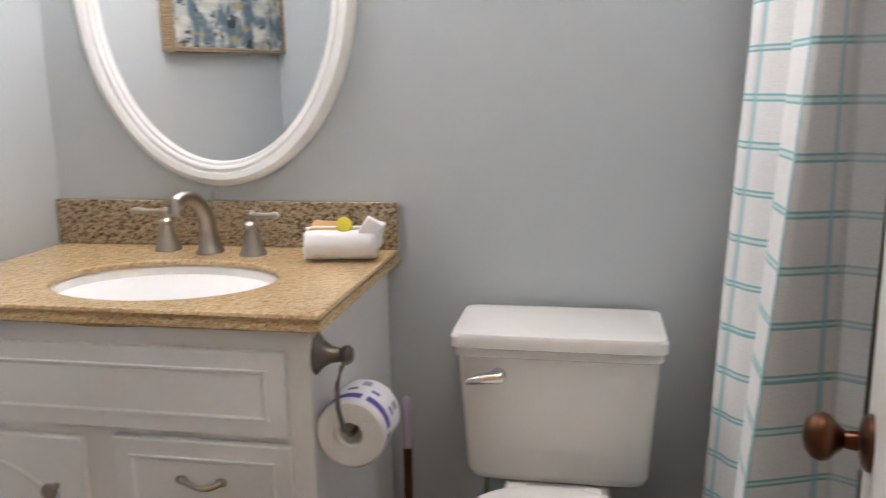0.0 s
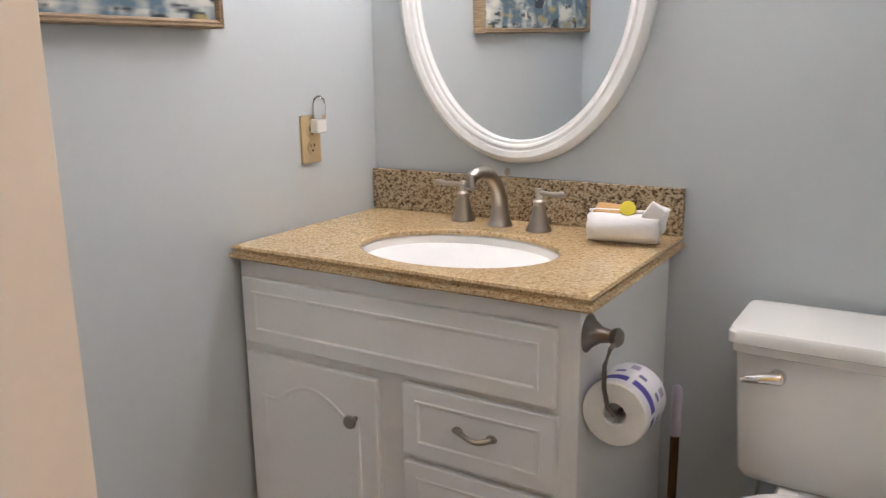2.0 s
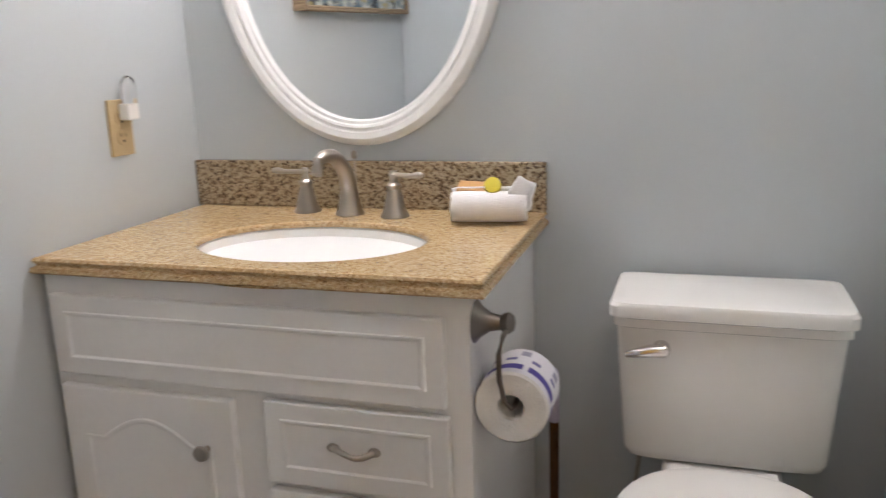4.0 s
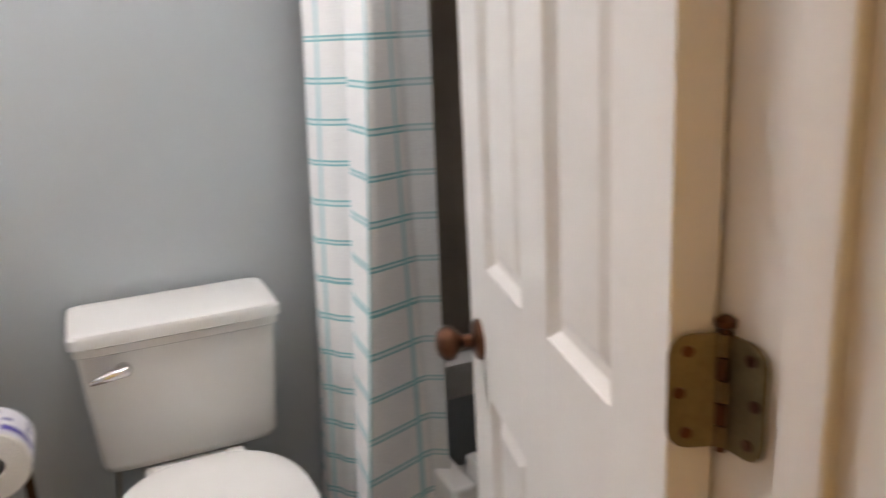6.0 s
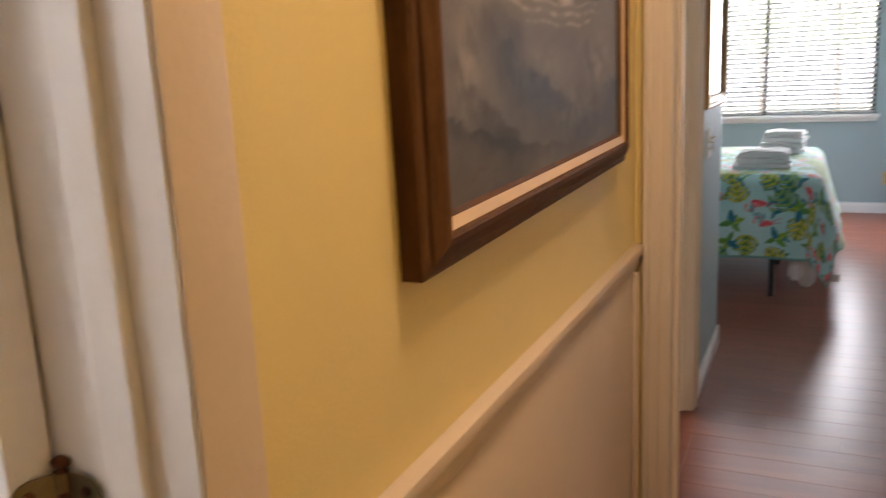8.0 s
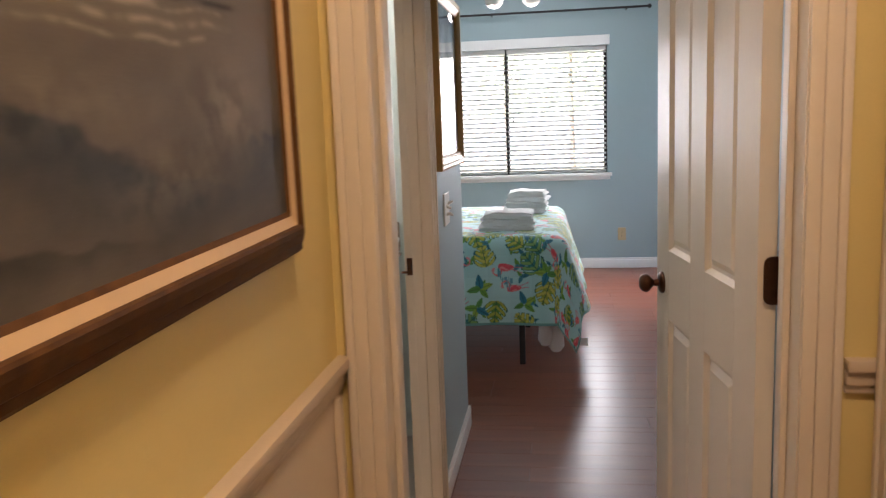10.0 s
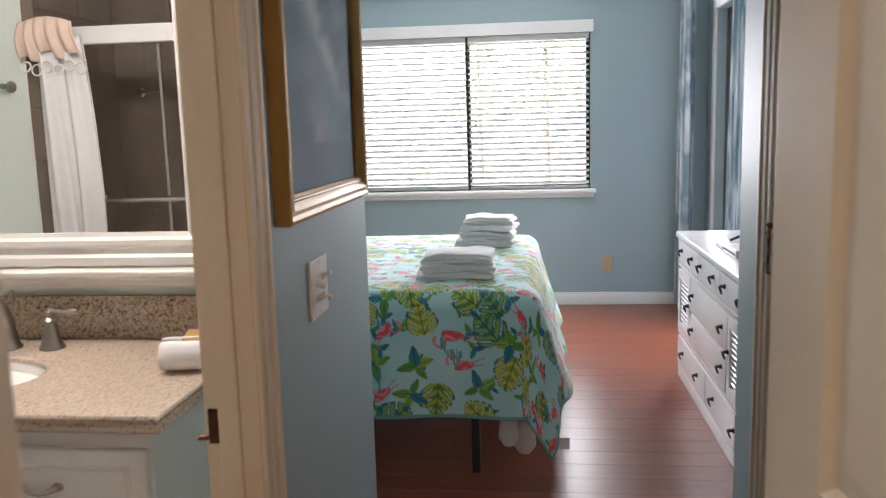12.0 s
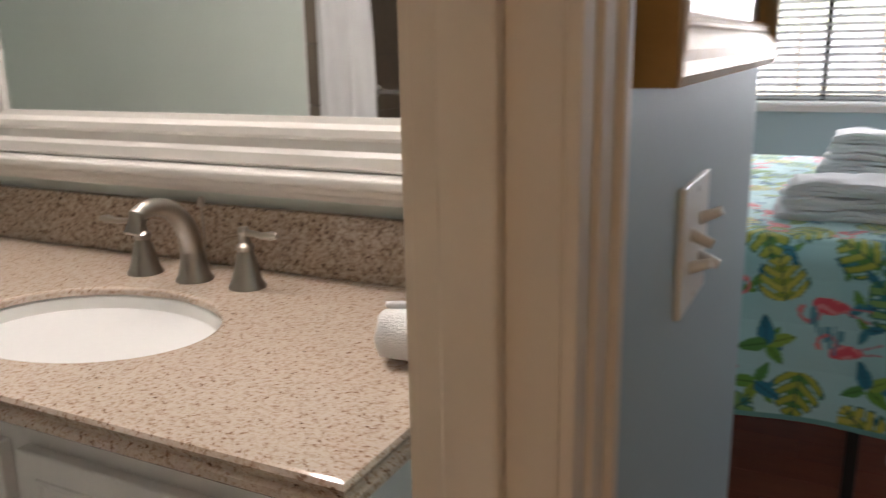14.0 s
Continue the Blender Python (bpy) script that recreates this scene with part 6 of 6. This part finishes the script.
# ---- second bathroom ----
V2 = Matrix.Translation((3.335, 2.12, 0)) @ Matrix.Rotation(radians(-90), 4, "Z")
vanity(1.425, 0.569, 0.790, (("drawer", 0.03, 0.46, 0.6, 0.755), ("false", 0.49, 0.93, 0.6, 0.755), ("drawer", 0.96, 1.385, 0.6, 0.755), ("door", 0.03, 0.46, 0.13, 0.575), ("door", 0.49, 0.93, 0.13, 0.575), ("drawer", 0.96, 1.385, 0.37, 0.575), ("drawer", 0.96, 1.385, 0.13, 0.345)),
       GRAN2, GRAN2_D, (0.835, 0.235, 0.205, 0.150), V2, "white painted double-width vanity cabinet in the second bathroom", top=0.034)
faucet(Matrix.Translation((3.790, 1.292, 0.8245)) @ Matrix.Rotation(radians(-90), 4, "Z") @ Matrix.Scale(1.0, 4), "brushed nickel widespread faucet beside the second sink")
TW2 = Matrix.Translation((3.62, 0.742, 0.8245)) @ Matrix.Rotation(radians(-82), 4, "Z")
rolled_towel(TW2, "small white terry towel rolled up on the pink-beige counter")
soap_set(TW2 @ Matrix.Translation((0.035, 0, 0)))
cm = thing("framed_mirror", (M_X, 1.36, 1.5), "rectangular mirror in a cream moulded frame", "mirror")
bm = bmesh.new()
rings = []
for off, dep in ((0.085, 0.0), (0.085, 0.022), (0.078, 0.030), (0.060, 0.030), (0.052, 0.022), (0.036, 0.022), (0.030, 0.027), (0.018, 0.026), (0.010, 0.016), (0.0, 0.012), (0.0, 0.003)):
    y0, y1, z0, z1 = 0.864 - off, 1.862 + off, 1.090 - off, 1.95 + off
    rings.append([bm.verts.new((M_X - dep, y, z)) for y, z in ((y0, z0), (y1, z0), (y1, z1), (y0, z1))])
for a, b in zip(rings, rings[1:]):
    for k in range(4):
        bm.faces.new((a[k], a[(k + 1) % 4], b[(k + 1) % 4], b[k]))
part("frame", bm, TRIM, cm, "cream moulded frame")
part("mirror_glass", bbox(M_X - 0.006, M_X - 0.002, 0.860, 1.866, 1.086, 1.954), MIRROR, cm, "silvered mirror glass")
sh = thing("mirror_ledge", (M_X, 1.36, 0.98), "cream moulded ledge below the mirror", "shelf")
bm = bbox(M_X - 0.075, M_X, 0.775, 1.95, 0.985, 1.004, 0.006, 3)
part("ledge", bm, TRIM, sh, "", True)
bm = bbox(M_X - 0.058, M_X, 0.785, 1.94, 0.972, 0.985, 0.004)
box(bm, M_X - 0.040, M_X, 0.79, 1.935, 0.958, 0.972, 0.004)
part("cove", bm, TRIM, sh, "", True)


def towel_bar(name, x, y0, y1, z, label, s=1, m=NICKEL, r=0.008):
    e = thing(name, (x, (y0 + y1) / 2, z), label, "towel bar")
    part("bar", tube(bmesh.new(), [(x + s * 0.06, y0 - 0.02, z), (x + s * 0.06, y1 + 0.02, z)], r), m, e)
    for y in (y0, y1):
        part("post", lathe(bmesh.new(), ((0.027, 0.0), (0.027, 0.005), (0.016, 0.015), (0.011, 0.04), (0.014, 0.055), (0.012, 0.068)), Matrix.Translation((x, y, z)) @ Matrix.Rotation(radians(90 * s), 4, "Y")), m, e, "", True)


towel_bar("towel_bar", S_X, 2.42, 3.02, 1.565, "brushed nickel towel bar on the pale green wall")
towel_bar("grab_bar", 2.14, 0.80, 2.06, 1.03, "chrome towel bar across the shower door", 1, CHROME, 0.011)
towel_bar("grab_bar", 1.468, 1.30, 2.16, 1.56, "thin chrome bar on the brown shower tiles", 1, CHROME, 0.007)
structure("wall_shower_end", bbox(1.46, S_X, 2.30, 2.33, 0, H), GROUT, "grout behind brown shower tiles")
tub = thing("bathtub", (1.85, 1.4, 0), "white built-in bathtub below brown tiles", "bathtub")
bm = bbox(2.09, 2.19, 0.64, 2.298, 0, 0.42, 0.015, 3)
box(bm, 1.475, 1.53, 0.64, 2.298, 0.3, 0.42, 0.012), box(bm, 1.53, 2.09, 0.64, 0.70, 0.3, 0.42, 0.01), box(bm, 1.53, 2.09, 2.23, 2.298, 0.3, 0.42, 0.01), box(bm, 1.53, 2.09, 0.7, 2.23, 0.05, 0.10)
part("shell", bm, TUBM, tub, "", True)
hd = thing("shower_header", (2.19, 1.4, 1.78), "white painted header bar across the shower", "shower header")
part("bar", bbox(2.16, 2.20, 0.628, 2.298, 1.745, 1.825, 0.006, 2), WHITE, hd)
part("glass_panel", bbox(2.132, 2.138, 0.66, 1.72, 0.44, 1.745), GLASS_P, hd, "clear sliding glass panel").visible_shadow = False
part("panel_edge", bbox(2.126, 2.144, 1.72, 1.735, 0.44, 1.745, 0.002), CHROME, hd, "chrome edge")


def liner_at(u, v):
    ph = 6.283 * (1.6 * u + 0.5 * u * u)
    low = 1 - v
    x = 2.245 + 0.035 * np.sin(ph + 0.8 * low) * (0.6 + 0.5 * low) + 0.006 * np.sin(31 * u + 4 * v)
    return x, 2.255 - (0.20 + 0.07 * np.sin(2.6 * low + 0.4)) * u - 0.02 * low, 0.16 + 1.62 * v


wc = thing("shower_curtain", (2.22, 2.15, 1.8), "plain white shower curtain gathered to one side", "shower curtain")
ws = sheet("cloth", 110, 60, liner_at, None, CURT_W, wc)
ws.modifiers.new("thickness", "SOLIDIFY").thickness = 0.002


def ruffle_at(u, v):
    ph = 6.283 * 5.5 * u + 1.2 * np.sin(5 * u)
    spread = 0.26 + 0.06 * (1 - v)
    z = 1.845 - 0.17 * (1 - v) + 0.02 * np.sin(3.14 * u) + 0.018 * np.sin(ph * 0.5) * (1 - v) - 0.03 * (u - 0.5) ** 2
    return 2.262 + 0.016 * np.sin(ph) * (1.25 - v) + 0.03 * np.sin(3.14 * v), 2.325 - spread * u, z


rf = sheet("ruffle", 110, 20, ruffle_at, None, PEACH, wc)
rf.modifiers.new("thickness", "SOLIDIFY").thickness = 0.003
tagged(rf, "peach ruffle bunched over the rod")
for k in range(6):
    y = 2.29 - 0.052 * k
    part("ring", lathe(bmesh.new(), [(0.024 + 0.0035 * math.cos(a), 0.0035 * math.sin(a)) for a in (2 * math.pi * j / 8 for j in range(9))], Matrix.Translation((2.285, y, 1.645 - 0.015 * (k % 2))) @ Matrix.Rotation(radians(70 + 15 * (k % 3)), 4, "Y"), 18, False), WPLASTIC, wc, "white plastic ring", True)

# ---- shower tiles and floor planks, one by one ----
def tiles(parent, m, x, y0, y1, z0, z1, w, h, along):
    me = None
    rows = int((z1 - z0) / h)
    for r in range(rows):
        off = 0.5 * w * (r % 2)
        cols = int((y1 - y0) / w) + 1
        for k in range(cols + 1):
            a = max(y0, y0 + (k - 1) * w + off + 0.002)
            b = min(y1, y0 + k * w + off - 0.002)
            if b - a < 0.02:
                continue
            bm = bmesh.new()
            z = z0 + r * h
            if along == "y":
                box(bm, x, x + 0.008, a, b, z + 0.002, z + h - 0.002)
            else:
                box(bm, a, b, x - 0.008, x, z + 0.002, z + h - 0.002)
            part("tile", bm, m, parent)


tiles(bpy.data.objects["wall_shower_back"], BROWN_T, 1.46, 0.64, 2.292, 0.42, 2.43, 0.33, 0.25, "y")
tiles(bpy.data.objects["wall_shower_end"], BROWN_T, 2.30, 1.475, S_X, 0.42, 2.43, 0.33, 0.25, "x")
edge = thing("tile_edging", (S_X, 2.29, 0), "brown stone tiles edging the shower", "tile edging", "", "structure")
for k in range(10):
    part("tile", bbox(S_X + 0.001, S_X + 0.010, 2.268, 2.33, 0.002 + 0.244 * k, 0.240 + 0.244 * k, 0.002), BROWN_T, edge)
part("border_strip", bbox(S_X + 0.001, S_X + 0.012, 2.331, 2.343, 0, 2.43, 0.003), WHITE, edge, "white edge strip")

fl = bpy.data.objects["floor_hall"]
rng = random.Random(4)
shapes = {}


def plank(x0, x1, y0, y1):
    key = (round(x1 - x0, 3), round(y1 - y0, 3))
    if key not in shapes:
        w, d = key[0] / 2, key[1] / 2
        bm = bmesh.new()
        lo = [bm.verts.new((sx * (w - 0.0006), sy * (d - 0.0006), -0.006)) for sx, sy in ((-1, -1), (1, -1), (1, 1), (-1, 1))]
        mi = [bm.verts.new((sx * (w - 0.0006), sy * (d - 0.0006), -0.0007)) for sx, sy in ((-1, -1), (1, -1), (1, 1), (-1, 1))]
        hi = [bm.verts.new((sx * (w - 0.0011), sy * (d - 0.0011), 0.0)) for sx, sy in ((-1, -1), (1, -1), (1, 1), (-1, 1))]
        for a, b in ((lo, mi), (mi, hi)):
            for k in range(4):
                bm.faces.new((a[k], a[(k + 1) % 4], b[(k + 1) % 4], b[k]))
        bm.faces.new(hi)
        o = part("plank", bm, FLOORW, fl)
        shapes[key] = o.data
    else:
        o = new("plank", shapes[key])
        o.parent = fl
    o.matrix_basis = Matrix.Translation(((x0 + x1) / 2, (y0 + y1) / 2, 0))


def lay(x0, x1, y0, y1, w=0.128, length=1.22):
    x = x0
    while x < x1 - 0.004:
        xb = min(x + w, x1)
        y = y0 - rng.choice((0.1, 0.35, 0.6, 0.85, 1.1))
        while y < y1:
            a, b = max(y, y0), min(y + length, y1)
            if b - a > 0.01:
                plank(x, xb, round(a, 2), round(b, 2))
            y += length
        x = xb


lay(4.05, F_X, P_Y, 2.6)
lay(E2_X, 4.05, R_Y, 0.50)
lay(-1.6, E2_X, R_Y, W_Y)
